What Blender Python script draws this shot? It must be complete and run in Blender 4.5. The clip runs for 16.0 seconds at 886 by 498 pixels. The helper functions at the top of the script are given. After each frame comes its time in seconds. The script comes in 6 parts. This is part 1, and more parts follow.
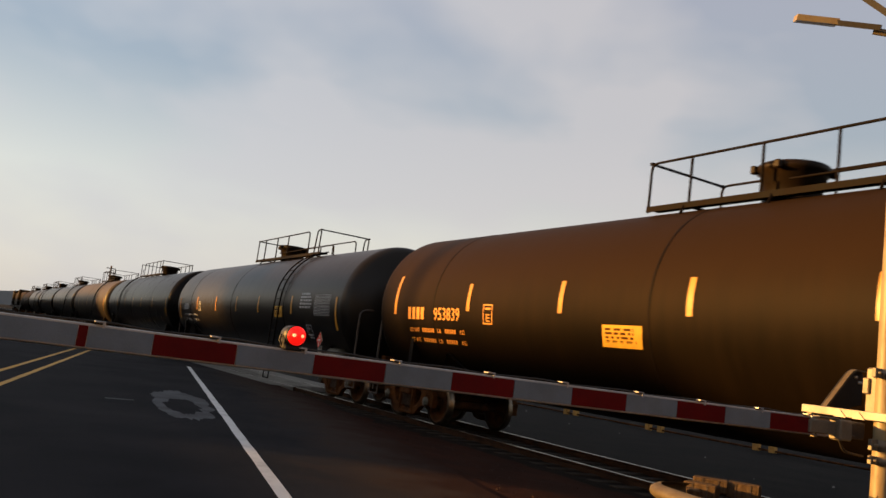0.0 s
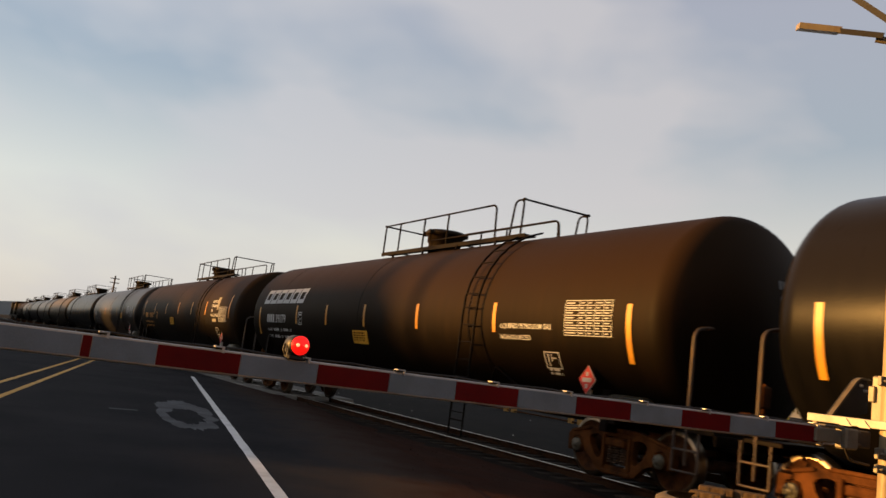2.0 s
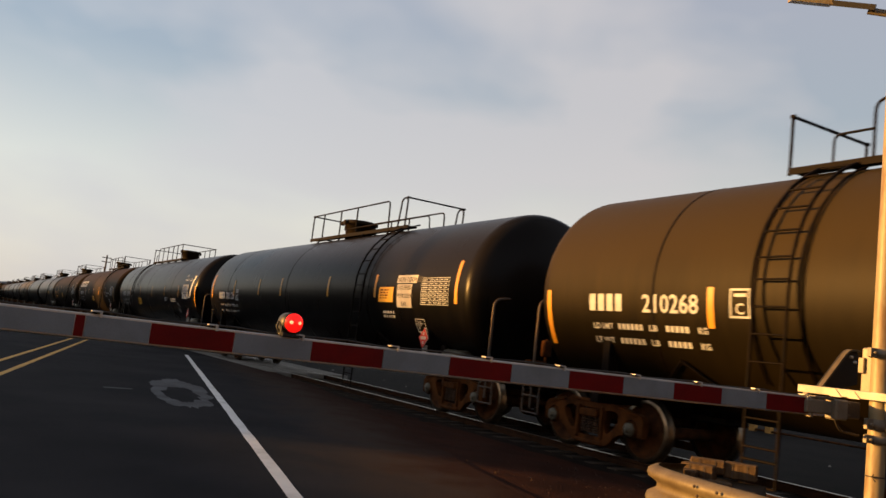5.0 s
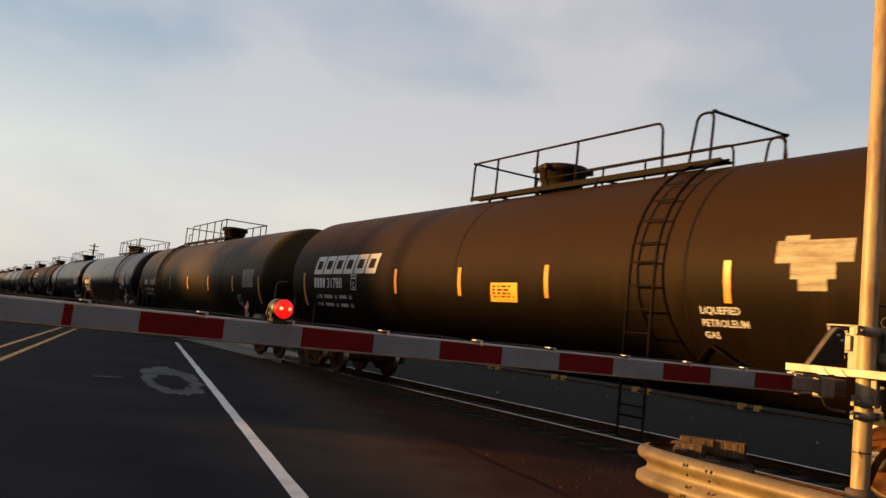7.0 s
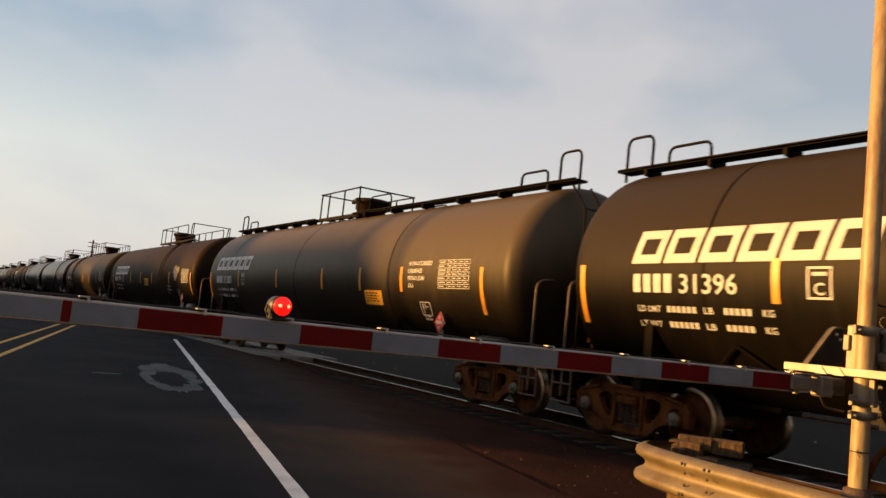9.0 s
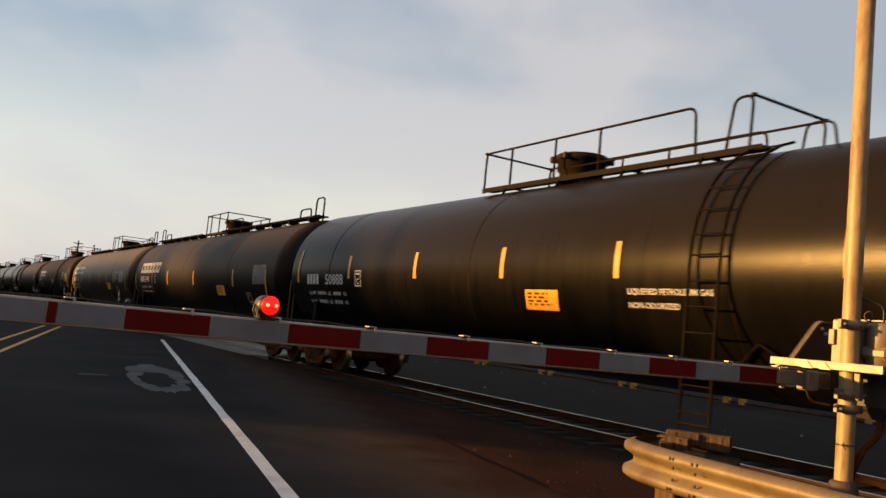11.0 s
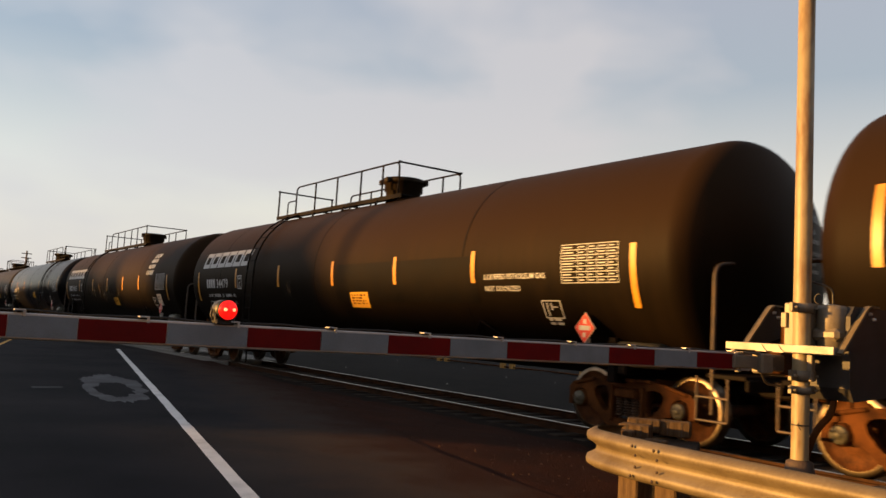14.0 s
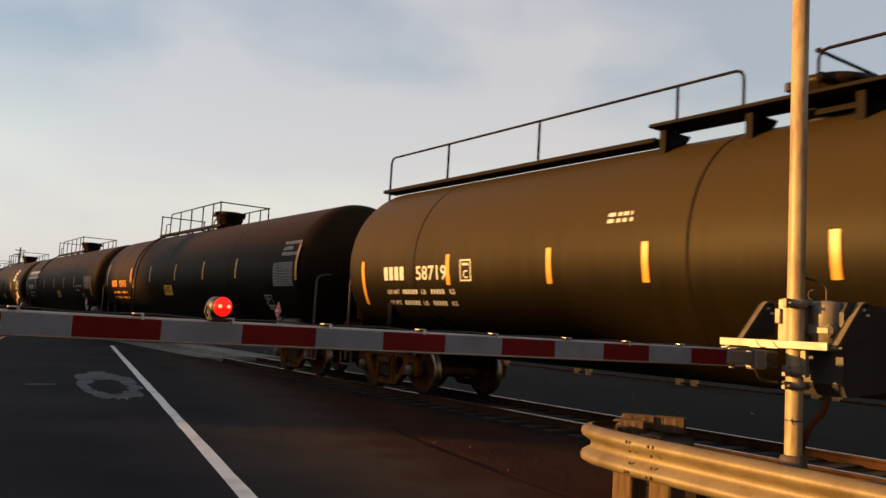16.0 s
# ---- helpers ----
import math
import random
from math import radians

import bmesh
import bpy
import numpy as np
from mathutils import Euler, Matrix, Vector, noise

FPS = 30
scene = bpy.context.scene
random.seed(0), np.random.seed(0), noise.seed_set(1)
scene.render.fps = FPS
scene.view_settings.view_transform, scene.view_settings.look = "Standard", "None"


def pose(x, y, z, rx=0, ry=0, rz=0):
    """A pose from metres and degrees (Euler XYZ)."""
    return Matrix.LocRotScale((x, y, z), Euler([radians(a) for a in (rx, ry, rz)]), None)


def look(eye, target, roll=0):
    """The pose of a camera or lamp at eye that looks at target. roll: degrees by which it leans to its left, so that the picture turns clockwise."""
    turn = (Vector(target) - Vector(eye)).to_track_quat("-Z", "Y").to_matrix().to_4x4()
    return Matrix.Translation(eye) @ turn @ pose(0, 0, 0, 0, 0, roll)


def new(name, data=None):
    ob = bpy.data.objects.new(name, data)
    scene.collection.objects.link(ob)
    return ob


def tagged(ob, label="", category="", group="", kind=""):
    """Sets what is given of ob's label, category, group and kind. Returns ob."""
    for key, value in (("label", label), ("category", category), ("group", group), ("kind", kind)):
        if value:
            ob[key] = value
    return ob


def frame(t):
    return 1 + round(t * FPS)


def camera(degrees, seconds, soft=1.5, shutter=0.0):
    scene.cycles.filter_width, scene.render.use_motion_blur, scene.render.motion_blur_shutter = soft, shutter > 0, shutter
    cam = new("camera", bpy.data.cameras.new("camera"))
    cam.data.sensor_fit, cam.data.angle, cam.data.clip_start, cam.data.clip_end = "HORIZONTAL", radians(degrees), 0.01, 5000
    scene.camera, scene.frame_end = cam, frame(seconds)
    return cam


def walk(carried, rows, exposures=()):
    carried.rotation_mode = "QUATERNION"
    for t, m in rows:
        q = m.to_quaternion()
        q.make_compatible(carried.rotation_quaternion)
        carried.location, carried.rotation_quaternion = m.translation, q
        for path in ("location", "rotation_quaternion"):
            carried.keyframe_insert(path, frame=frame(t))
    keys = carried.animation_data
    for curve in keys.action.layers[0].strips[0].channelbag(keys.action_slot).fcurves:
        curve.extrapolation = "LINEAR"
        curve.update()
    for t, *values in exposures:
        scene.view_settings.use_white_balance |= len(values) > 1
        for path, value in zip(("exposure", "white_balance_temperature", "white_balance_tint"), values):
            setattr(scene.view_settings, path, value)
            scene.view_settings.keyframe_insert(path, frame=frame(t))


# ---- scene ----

# The track runs along +y, its centre at x = TRACK; the tops of the rails and the road lie at z = 0.
EYE = (0.0, 0.0, 1.314)
TRACK = 9.70
SPEED = 15.28

cam = camera(57.2, 16.0, soft=1.5, shutter=0.1)
TURNS = [  # seconds, yaw, pitch, roll of the hand-held camera
    (0, -30.55, 7.94, -7.50),
    (0.5, -30.36, 7.99, -7.36),
    (1, -30.14, 8.57, -7.26),
    (1.5, -30.30, 7.88, -7.96),
    (2, -30.28, 8.55, -7.36),
    (2.5, -29.96, 8.43, -7.67),
    (3, -29.59, 8.30, -7.78),
    (3.5, -29.70, 7.87, -7.18),
    (4, -30.49, 7.51, -6.63),
    (4.5, -30.71, 7.01, -6.38),
    (5, -30.73, 6.93, -6.79),
    (7.5, -31.49, 5.78, -5.87),
    (8, -31.49, 5.84, -5.95),
    (8.5, -31.48, 5.88, -6.22),
    (9, -31.50, 5.74, -6.18),
    (11.5, -32.65, 5.71, -5.36),
    (12, -33.01, 5.86, -5.11),
    (12.5, -33.64, 5.92, -4.96),
    (13, -34.52, 5.67, -3.66),
    (13.5, -34.67, 5.62, -3.87),
    (14, -35.08, 5.70, -3.47),
    (14.5, -35.04, 5.62, -3.29),
    (15, -35.19, 5.62, -3.20),
    (15.5, -35.32, 5.46, -3.08),
    (16, -35.44, 5.47, -3.39),
]
walk(cam, [(t, pose(*EYE, 90 + pitch, roll, yaw)) for t, yaw, pitch, roll in TURNS], exposures=[(0, -0.10), (5, -0.08), (7.5, -0.02), (16, 0.0)])

# ---------------------------------------------------------------- world and sun
SUN_DIR = Vector((-0.88, 0.47, 0.125)).normalized()     # towards the low evening sun
SUN_ELEV = math.asin(SUN_DIR.z)


def make_world():
    w = bpy.data.worlds.new("evening_sky")
    scene.world = w
    w.use_nodes = True
    nt = w.node_tree
    nt.nodes.clear()
    N, Lk = nt.nodes.new, nt.links.new
    out, bg = N("ShaderNodeOutputWorld"), N("ShaderNodeBackground")
    sky = N("ShaderNodeTexSky")
    sky.sky_type, sky.sun_disc = "NISHITA", False
    sky.sun_elevation = SUN_ELEV
    sky.sun_rotation = math.atan2(SUN_DIR.x, SUN_DIR.y)
    sky.dust_density, sky.air_density = 2.0, 1.0
    co = N("ShaderNodeTexCoord")
    sep = N("ShaderNodeSeparateXYZ")
    Lk(co.outputs["Generated"], sep.inputs[0])
    # veil of cloud: colour by height over the horizon
    ramp = N("ShaderNodeValToRGB")
    Lk(sep.outputs["Z"], ramp.inputs[0])
    stops = [(0.0, (1.0, 0.90, 0.69)), (0.06, (1.06, 1.01, 0.84)), (0.16, (0.95, 0.965, 0.87)), (0.30, (0.50, 0.605, 0.68)), (0.44, (0.54, 0.595, 0.69)), (0.75, (0.06, 0.07, 0.10))]
    while len(ramp.color_ramp.elements) < len(stops):
        ramp.color_ramp.elements.new(0.5)
    for e, (p, c) in zip(ramp.color_ramp.elements, stops):
        e.position, e.color = p, (*c, 1)
    # cloud streaks
    mp = N("ShaderNodeMapping")
    mp.inputs["Scale"].default_value = (1.3, 1.3, 2.7)
    mp.inputs["Rotation"].default_value = (0.22, 0.0, 0.5)
    Lk(co.outputs["Generated"], mp.inputs[0])
    n1 = N("ShaderNodeTexNoise")
    n1.inputs["Scale"].default_value, n1.inputs["Detail"].default_value, n1.inputs["Roughness"].default_value = 2.0, 4.0, 0.46
    n1.inputs["Distortion"].default_value = 0.15
    Lk(mp.outputs[0], n1.inputs["Vector"])
    cr = N("ShaderNodeMapRange")
    cr.inputs["From Min"].default_value, cr.inputs["From Max"].default_value = 0.43, 0.58
    cr.inputs["To Min"].default_value, cr.inputs["To Max"].default_value = 0.0, 0.80
    Lk(n1.outputs[0], cr.inputs[0])
    white = N("ShaderNodeMixRGB")
    Lk(cr.outputs[0], white.inputs[0])
    Lk(ramp.outputs[0], white.inputs[1])
    white.inputs[2].default_value = (0.84, 0.83, 0.82, 1)
    # the veil is bluer towards the track's far end, greyer over the land beyond it
    side, hue, tinted = N("ShaderNodeMapRange"), N("ShaderNodeMixRGB"), N("ShaderNodeMixRGB")
    side.inputs["From Min"].default_value, side.inputs["From Max"].default_value = 0.05, 0.80
    Lk(sep.outputs["X"], side.inputs[0])
    hue.inputs[1].default_value, hue.inputs[2].default_value = (0.965, 0.99, 1.055, 1), (1.02, 0.955, 0.95, 1)
    Lk(side.outputs[0], hue.inputs[0])
    tinted.blend_type = "MULTIPLY"
    tinted.inputs[0].default_value = 1.0
    Lk(white.outputs[0], tinted.inputs[1])
    Lk(hue.outputs[0], tinted.inputs[2])
    # the clear sky's glow round the sun shines through the veil
    gain = N("ShaderNodeMixRGB")
    gain.blend_type = "MULTIPLY"
    gain.inputs[0].default_value = 1.0
    Lk(sky.outputs[0], gain.inputs[1])
    gain.inputs[2].default_value = (0.06, 0.05, 0.05, 1)
    mix = N("ShaderNodeMixRGB")
    mix.blend_type = "ADD"
    mix.inputs[0].default_value = 1.0
    Lk(tinted.outputs[0], mix.inputs[1])
    Lk(gain.outputs[0], mix.inputs[2])
    # haze glows round the low sun
    dot = N("ShaderNodeVectorMath")
    dot.operation = "DOT_PRODUCT"
    Lk(co.outputs["Generated"], dot.inputs[0])
    dot.inputs[1].default_value = SUN_DIR
    clampd, power = N("ShaderNodeMath"), N("ShaderNodeMath")
    clampd.operation, power.operation = "MAXIMUM", "POWER"
    Lk(dot.outputs["Value"], clampd.inputs[0])
    clampd.inputs[1].default_value = 0.0
    Lk(clampd.outputs[0], power.inputs[0])
    power.inputs[1].default_value = 14.0
    tint = N("ShaderNodeMixRGB")
    tint.inputs[1].default_value, tint.inputs[2].default_value = (0, 0, 0, 1), (0.40, 0.25, 0.12, 1)
    Lk(power.outputs[0], tint.inputs[0])
    glow = N("ShaderNodeMixRGB")
    glow.blend_type = "ADD"
    glow.inputs[0].default_value = 1.0
    Lk(mix.outputs[0], glow.inputs[1])
    Lk(tint.outputs[0], glow.inputs[2])
    Lk(glow.outputs[0], bg.inputs[0])
    bg.inputs[1].default_value = 0.72
    Lk(bg.outputs[0], out.inputs[0])


make_world()
sun = new("sun", bpy.data.lights.new("sun", "SUN"))
sun.data.energy, sun.data.angle, sun.data.color = 13.0, radians(1.8), (1.0, 0.49, 0.12)
sun.matrix_world = look(SUN_DIR * 50, (0, 0, 0))


# ---------------------------------------------------------------- materials
def principled(name, base, rough=0.6, metal=0.0, spec=0.5):
    m = bpy.data.materials.new(name)
    m.use_nodes = True
    b = m.node_tree.nodes["Principled BSDF"]
    b.inputs["Base Color"].default_value = (*base, 1)
    b.inputs["Roughness"].default_value, b.inputs["Metallic"].default_value = rough, metal
    b.inputs["Specular IOR Level"].default_value = spec
    return m, m.node_tree, b


def weathered(name, base, other, rough=0.6, metal=0.0, spec=0.5, scale=3.0, fine=60.0, bump=0.15, lo=0.35, hi=0.7, stretch=(1, 1, 1), rough_var=0.12, coords="Object", islands=0.0):
    """Two colours mixed by broad and fine noise, with relief and uneven gloss."""
    m, nt, b = principled(name, base, rough, metal, spec)
    N, Lk = nt.nodes.new, nt.links.new
    co, mp = N("ShaderNodeTexCoord"), N("ShaderNodeMapping")
    mp.inputs["Scale"].default_value = stretch
    Lk(co.outputs[coords], mp.inputs[0])
    a, f = N("ShaderNodeTexNoise"), N("ShaderNodeTexNoise")
    for n, s, d in ((a, scale, 5.0), (f, fine, 3.0)):
        n.inputs["Scale"].default_value, n.inputs["Detail"].default_value = s, d
        Lk(mp.outputs[0], n.inputs["Vector"])
    add = N("ShaderNodeMath")
    add.operation = "MULTIPLY_ADD"
    Lk(f.outputs[0], add.inputs[0])
    add.inputs[1].default_value = 0.35
    Lk(a.outputs[0], add.inputs[2])
    mr = N("ShaderNodeMapRange")
    mr.inputs["From Min"].default_value, mr.inputs["From Max"].default_value = lo + 0.17, hi + 0.17
    Lk(add.outputs[0], mr.inputs[0])
    mx = N("ShaderNodeMixRGB")
    mx.inputs[1].default_value, mx.inputs[2].default_value = (*base, 1), (*other, 1)
    Lk(mr.outputs[0], mx.inputs[0])
    col = mx.outputs[0]
    if islands:
        oi, hs = N("ShaderNodeObjectInfo"), N("ShaderNodeHueSaturation")
        mv = N("ShaderNodeMapRange")
        mv.inputs["To Min"].default_value, mv.inputs["To Max"].default_value = 1 - islands, 1 + islands
        Lk(oi.outputs["Random"], mv.inputs[0])
        Lk(mv.outputs[0], hs.inputs["Value"])
        Lk(col, hs.inputs["Color"])
        col = hs.outputs[0]
    Lk(col, b.inputs["Base Color"])
    rr = N("ShaderNodeMapRange")
    rr.inputs["To Min"].default_value, rr.inputs["To Max"].default_value = rough - rough_var, min(1, rough + rough_var)
    Lk(a.outputs[0], rr.inputs[0])
    Lk(rr.outputs[0], b.inputs["Roughness"])
    bp = N("ShaderNodeBump")
    bp.inputs["Strength"].default_value, bp.inputs["Distance"].default_value = bump, 0.01
    Lk(f.outputs[0], bp.inputs["Height"])
    Lk(bp.outputs[0], b.inputs["Normal"])
    return m


def emitter(name, colour, strength):
    m, nt, b = principled(name, colour, 0.3)
    b.inputs["Emission Color"].default_value, b.inputs["Emission Strength"].default_value = (*colour, 1), strength
    return m


def tank_paint(name, base, dust, rough, spec=0.5, dusty=0.35, coat=None):
    """Old gloss paint on steel plate: a coat colour covers the upper side, runs and stains hang down the flanks."""
    m, nt, b = principled(name, base, rough, 0.0, spec)
    N, Lk = nt.nodes.new, nt.links.new
    co, mp = N("ShaderNodeTexCoord"), N("ShaderNodeMapping")
    mp.inputs["Scale"].default_value = (0.35, 1.6, 0.25)
    Lk(co.outputs["Object"], mp.inputs[0])
    runs, blot, fine = N("ShaderNodeTexNoise"), N("ShaderNodeTexNoise"), N("ShaderNodeTexNoise")
    Lk(mp.outputs[0], runs.inputs["Vector"])
    runs.inputs["Scale"].default_value, runs.inputs["Detail"].default_value = 3.5, 6.0
    oi = N("ShaderNodeObjectInfo")
    Lk(co.outputs["Object"], blot.inputs["Vector"])
    blot.noise_dimensions = "4D"
    Lk(oi.outputs["Random"], blot.inputs["W"])
    blot.inputs["Scale"].default_value, blot.inputs["Detail"].default_value = 0.7, 5.0
    Lk(co.outputs["Object"], fine.inputs["Vector"])
    fine.inputs["Scale"].default_value, fine.inputs["Detail"].default_value = 45.0, 3.0
    mul = N("ShaderNodeMath")
    mul.operation = "MULTIPLY"
    Lk(runs.outputs[0], mul.inputs[0])
    Lk(blot.outputs[0], mul.inputs[1])
    mr = N("ShaderNodeMapRange")
    mr.inputs["From Min"].default_value, mr.inputs["From Max"].default_value = 0.16, 0.42
    mr.inputs["To Max"].default_value = dusty
    Lk(mul.outputs[0], mr.inputs[0])
    mx = N("ShaderNodeMixRGB")
    mx.inputs[1].default_value, mx.inputs[2].default_value = (*base, 1), (*dust, 1)
    Lk(mr.outputs[0], mx.inputs[0])
    col = mx.outputs[0]
    if coat:        # paler coat colour over the upper half, with an uneven hem and runs
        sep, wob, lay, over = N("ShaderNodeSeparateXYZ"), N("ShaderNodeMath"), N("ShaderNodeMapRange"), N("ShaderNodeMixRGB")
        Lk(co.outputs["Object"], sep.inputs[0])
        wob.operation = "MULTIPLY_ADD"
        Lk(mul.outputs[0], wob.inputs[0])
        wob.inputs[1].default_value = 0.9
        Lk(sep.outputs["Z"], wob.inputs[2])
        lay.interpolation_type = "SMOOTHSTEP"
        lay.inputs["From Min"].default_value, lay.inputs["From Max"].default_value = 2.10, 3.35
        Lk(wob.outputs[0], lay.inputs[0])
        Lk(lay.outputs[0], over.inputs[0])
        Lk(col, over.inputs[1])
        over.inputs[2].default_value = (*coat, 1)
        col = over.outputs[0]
    Lk(col, b.inputs["Base Color"])
    rr = N("ShaderNodeMapRange")
    rr.inputs["To Min"].default_value, rr.inputs["To Max"].default_value = rough - 0.02, rough + 0.05
    Lk(runs.outputs[0], rr.inputs[0])
    Lk(rr.outputs[0], b.inputs["Roughness"])
    bp = N("ShaderNodeBump")
    bp.inputs["Strength"].default_value, bp.inputs["Distance"].default_value = 0.10, 0.01
    Lk(fine.outputs[0], bp.inputs["Height"])
    Lk(bp.outputs[0], b.inputs["Normal"])
    return m


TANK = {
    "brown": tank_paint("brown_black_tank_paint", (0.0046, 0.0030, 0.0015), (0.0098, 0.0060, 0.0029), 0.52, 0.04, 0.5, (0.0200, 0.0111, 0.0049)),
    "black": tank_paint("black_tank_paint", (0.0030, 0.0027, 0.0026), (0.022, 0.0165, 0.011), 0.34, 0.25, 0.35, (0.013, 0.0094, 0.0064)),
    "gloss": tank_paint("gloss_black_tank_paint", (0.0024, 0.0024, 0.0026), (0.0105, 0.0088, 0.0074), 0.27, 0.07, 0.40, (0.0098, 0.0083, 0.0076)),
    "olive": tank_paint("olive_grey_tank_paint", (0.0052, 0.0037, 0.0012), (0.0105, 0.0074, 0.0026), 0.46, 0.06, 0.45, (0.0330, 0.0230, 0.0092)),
    "dusk": tank_paint("grey_over_black_tank_paint", (0.0030, 0.0025, 0.0022), (0.0075, 0.0060, 0.0048), 0.46, 0.06, 0.45, (0.0250, 0.0195, 0.0150)),
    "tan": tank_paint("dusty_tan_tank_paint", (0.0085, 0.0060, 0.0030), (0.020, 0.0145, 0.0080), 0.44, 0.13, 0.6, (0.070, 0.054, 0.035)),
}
M_IRON = weathered("black_sooty_iron", (0.0028, 0.0022, 0.0019), (0.0080, 0.0046, 0.0028), 0.6, 0.0, 0.05, scale=4, fine=50)
M_DOME = weathered("dark_brown_cast_housing", (0.0150, 0.0088, 0.0038), (0.0065, 0.0042, 0.0024), 0.5, 0.0, 0.12, scale=3, fine=40, bump=0.15)
M_RUST = weathered("rust_brown_cast_steel", (0.092, 0.034, 0.0090), (0.026, 0.0105, 0.0040), 0.8, 0.0, 0.06, scale=5, fine=70, bump=0.3)
M_WHEEL = weathered("rusty_wheel_plate", (0.085, 0.032, 0.0095), (0.022, 0.0095, 0.0045), 0.75, 0.0, 0.10, scale=6, fine=60)
M_TREAD = weathered("polished_wheel_rim", (0.22, 0.18, 0.13), (0.11, 0.085, 0.06), 0.36, 1.0, scale=8, fine=60, bump=0.05)
M_RAILTOP = weathered("polished_rail_head", (0.24, 0.22, 0.20), (0.15, 0.13, 0.11), 0.34, 1.0, scale=3, fine=80, bump=0.04)
M_RAIL = weathered("rusty_rail_web", (0.042, 0.019, 0.0085), (0.018, 0.0095, 0.0055), 0.85, 0.0, 0.1, scale=4, fine=60, bump=0.3)
M_ASPHALT = weathered("worn_dark_asphalt", (0.0120, 0.0122, 0.0148), (0.0300, 0.0296, 0.0330), 0.9, 0.0, 0.04, scale=0.45, fine=110, bump=0.6, coords="Object")


def dusty_edge(m):
    """Cinder dust blown over the asphalt's edge, thinning out towards the lane."""
    nt = m.node_tree
    b = nt.nodes["Principled BSDF"]
    N, Lk = nt.nodes.new, nt.links.new
    at, co, n, add, mr, mx = N("ShaderNodeAttribute"), N("ShaderNodeTexCoord"), N("ShaderNodeTexNoise"), N("ShaderNodeMath"), N("ShaderNodeMapRange"), N("ShaderNodeMixRGB")
    at.attribute_name = "verge"
    Lk(co.outputs["Object"], n.inputs["Vector"])
    n.inputs["Scale"].default_value, n.inputs["Detail"].default_value = 1.6, 6.0
    add.operation = "MULTIPLY_ADD"
    Lk(n.outputs[0], add.inputs[0])
    add.inputs[1].default_value = 0.9
    Lk(at.outputs["Fac"], add.inputs[2])
    mr.inputs["From Min"].default_value, mr.inputs["From Max"].default_value = 0.60, 1.45
    Lk(add.outputs[0], mr.inputs[0])
    old = b.inputs["Base Color"].links[0].from_socket
    veil, tone = N("ShaderNodeMapRange"), N("ShaderNodeValToRGB")
    veil.inputs["From Max"].default_value = 0.55
    Lk(mr.outputs[0], veil.inputs[0])
    tone.color_ramp.elements[0].position, tone.color_ramp.elements[0].color = 0.45, (0.042, 0.031, 0.026, 1)
    tone.color_ramp.elements[1].position, tone.color_ramp.elements[1].color = 0.92, (0.026, 0.0120, 0.0088, 1)
    Lk(mr.outputs[0], tone.inputs[0])
    Lk(veil.outputs[0], mx.inputs[0])
    Lk(old, mx.inputs[1])
    Lk(tone.outputs[0], mx.inputs[2])
    Lk(mx.outputs[0], b.inputs["Base Color"])


dusty_edge(M_ASPHALT)
M_PATCH = weathered("pale_dried_spill", (0.0975, 0.1013, 0.1125), (0.05625, 0.0585, 0.06375), 0.9, 0.0, 0.2, scale=2.0, fine=90, bump=0.4)
M_WHITE_LINE = weathered("worn_white_road_paint", (0.70, 0.70, 0.70), (0.45, 0.45, 0.45), 0.7, 0.0, 0.3, scale=2.5, fine=60, bump=0.3, lo=0.45, hi=0.8)
M_YELLOW_LINE = weathered("worn_yellow_road_paint", (0.62, 0.33, 0.05), (0.40, 0.22, 0.06), 0.7, 0.0, 0.3, scale=2.5, fine=60, bump=0.3, lo=0.45, hi=0.8)
M_CONCRETE = weathered("pale_crossing_concrete", (0.22, 0.215, 0.20), (0.14, 0.13, 0.12), 0.85, 0.0, 0.3, scale=1.5, fine=60, bump=0.3, islands=0.12)
M_CINDER = weathered("red_cinder_gravel", (0.0215, 0.0088, 0.0062), (0.040, 0.0155, 0.0100), 0.95, 0.0, 0.04, scale=1.2, fine=55, bump=1.0)
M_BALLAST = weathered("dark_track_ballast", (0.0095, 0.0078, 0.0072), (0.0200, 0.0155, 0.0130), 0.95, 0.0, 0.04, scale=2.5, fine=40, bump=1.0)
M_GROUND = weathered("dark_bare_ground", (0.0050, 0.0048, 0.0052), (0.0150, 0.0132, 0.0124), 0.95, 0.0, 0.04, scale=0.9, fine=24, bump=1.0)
M_STONE = weathered("loose_gravel_stones", (0.028, 0.015, 0.011), (0.048, 0.029, 0.022), 0.9, 0.0, 0.2, scale=9, fine=60)
M_TIE = weathered("creosoted_timber_tie", (0.020, 0.015, 0.011), (0.036, 0.027, 0.019), 0.9, 0.0, 0.2, scale=3, fine=60, stretch=(0.4, 4, 4), bump=0.5, islands=0.25)
M_GALV = weathered("weathered_galvanised_steel", (0.148, 0.120, 0.074), (0.085, 0.062, 0.032), 0.55, 0.15, 0.5, scale=3, fine=45, bump=0.15, lo=0.38, hi=0.68)
M_POLE = weathered("cream_painted_steel_pole", (0.26, 0.208, 0.117), (0.135, 0.070, 0.026), 0.5, 0.0, 0.5, scale=4, fine=30, stretch=(1, 1, 0.3), bump=0.2, lo=0.47, hi=0.72)
M_CASE = weathered("aluminium_grey_case_paint", (0.19, 0.165, 0.125), (0.12, 0.10, 0.075), 0.5, 0.1, 0.5, scale=3, fine=60, bump=0.1)
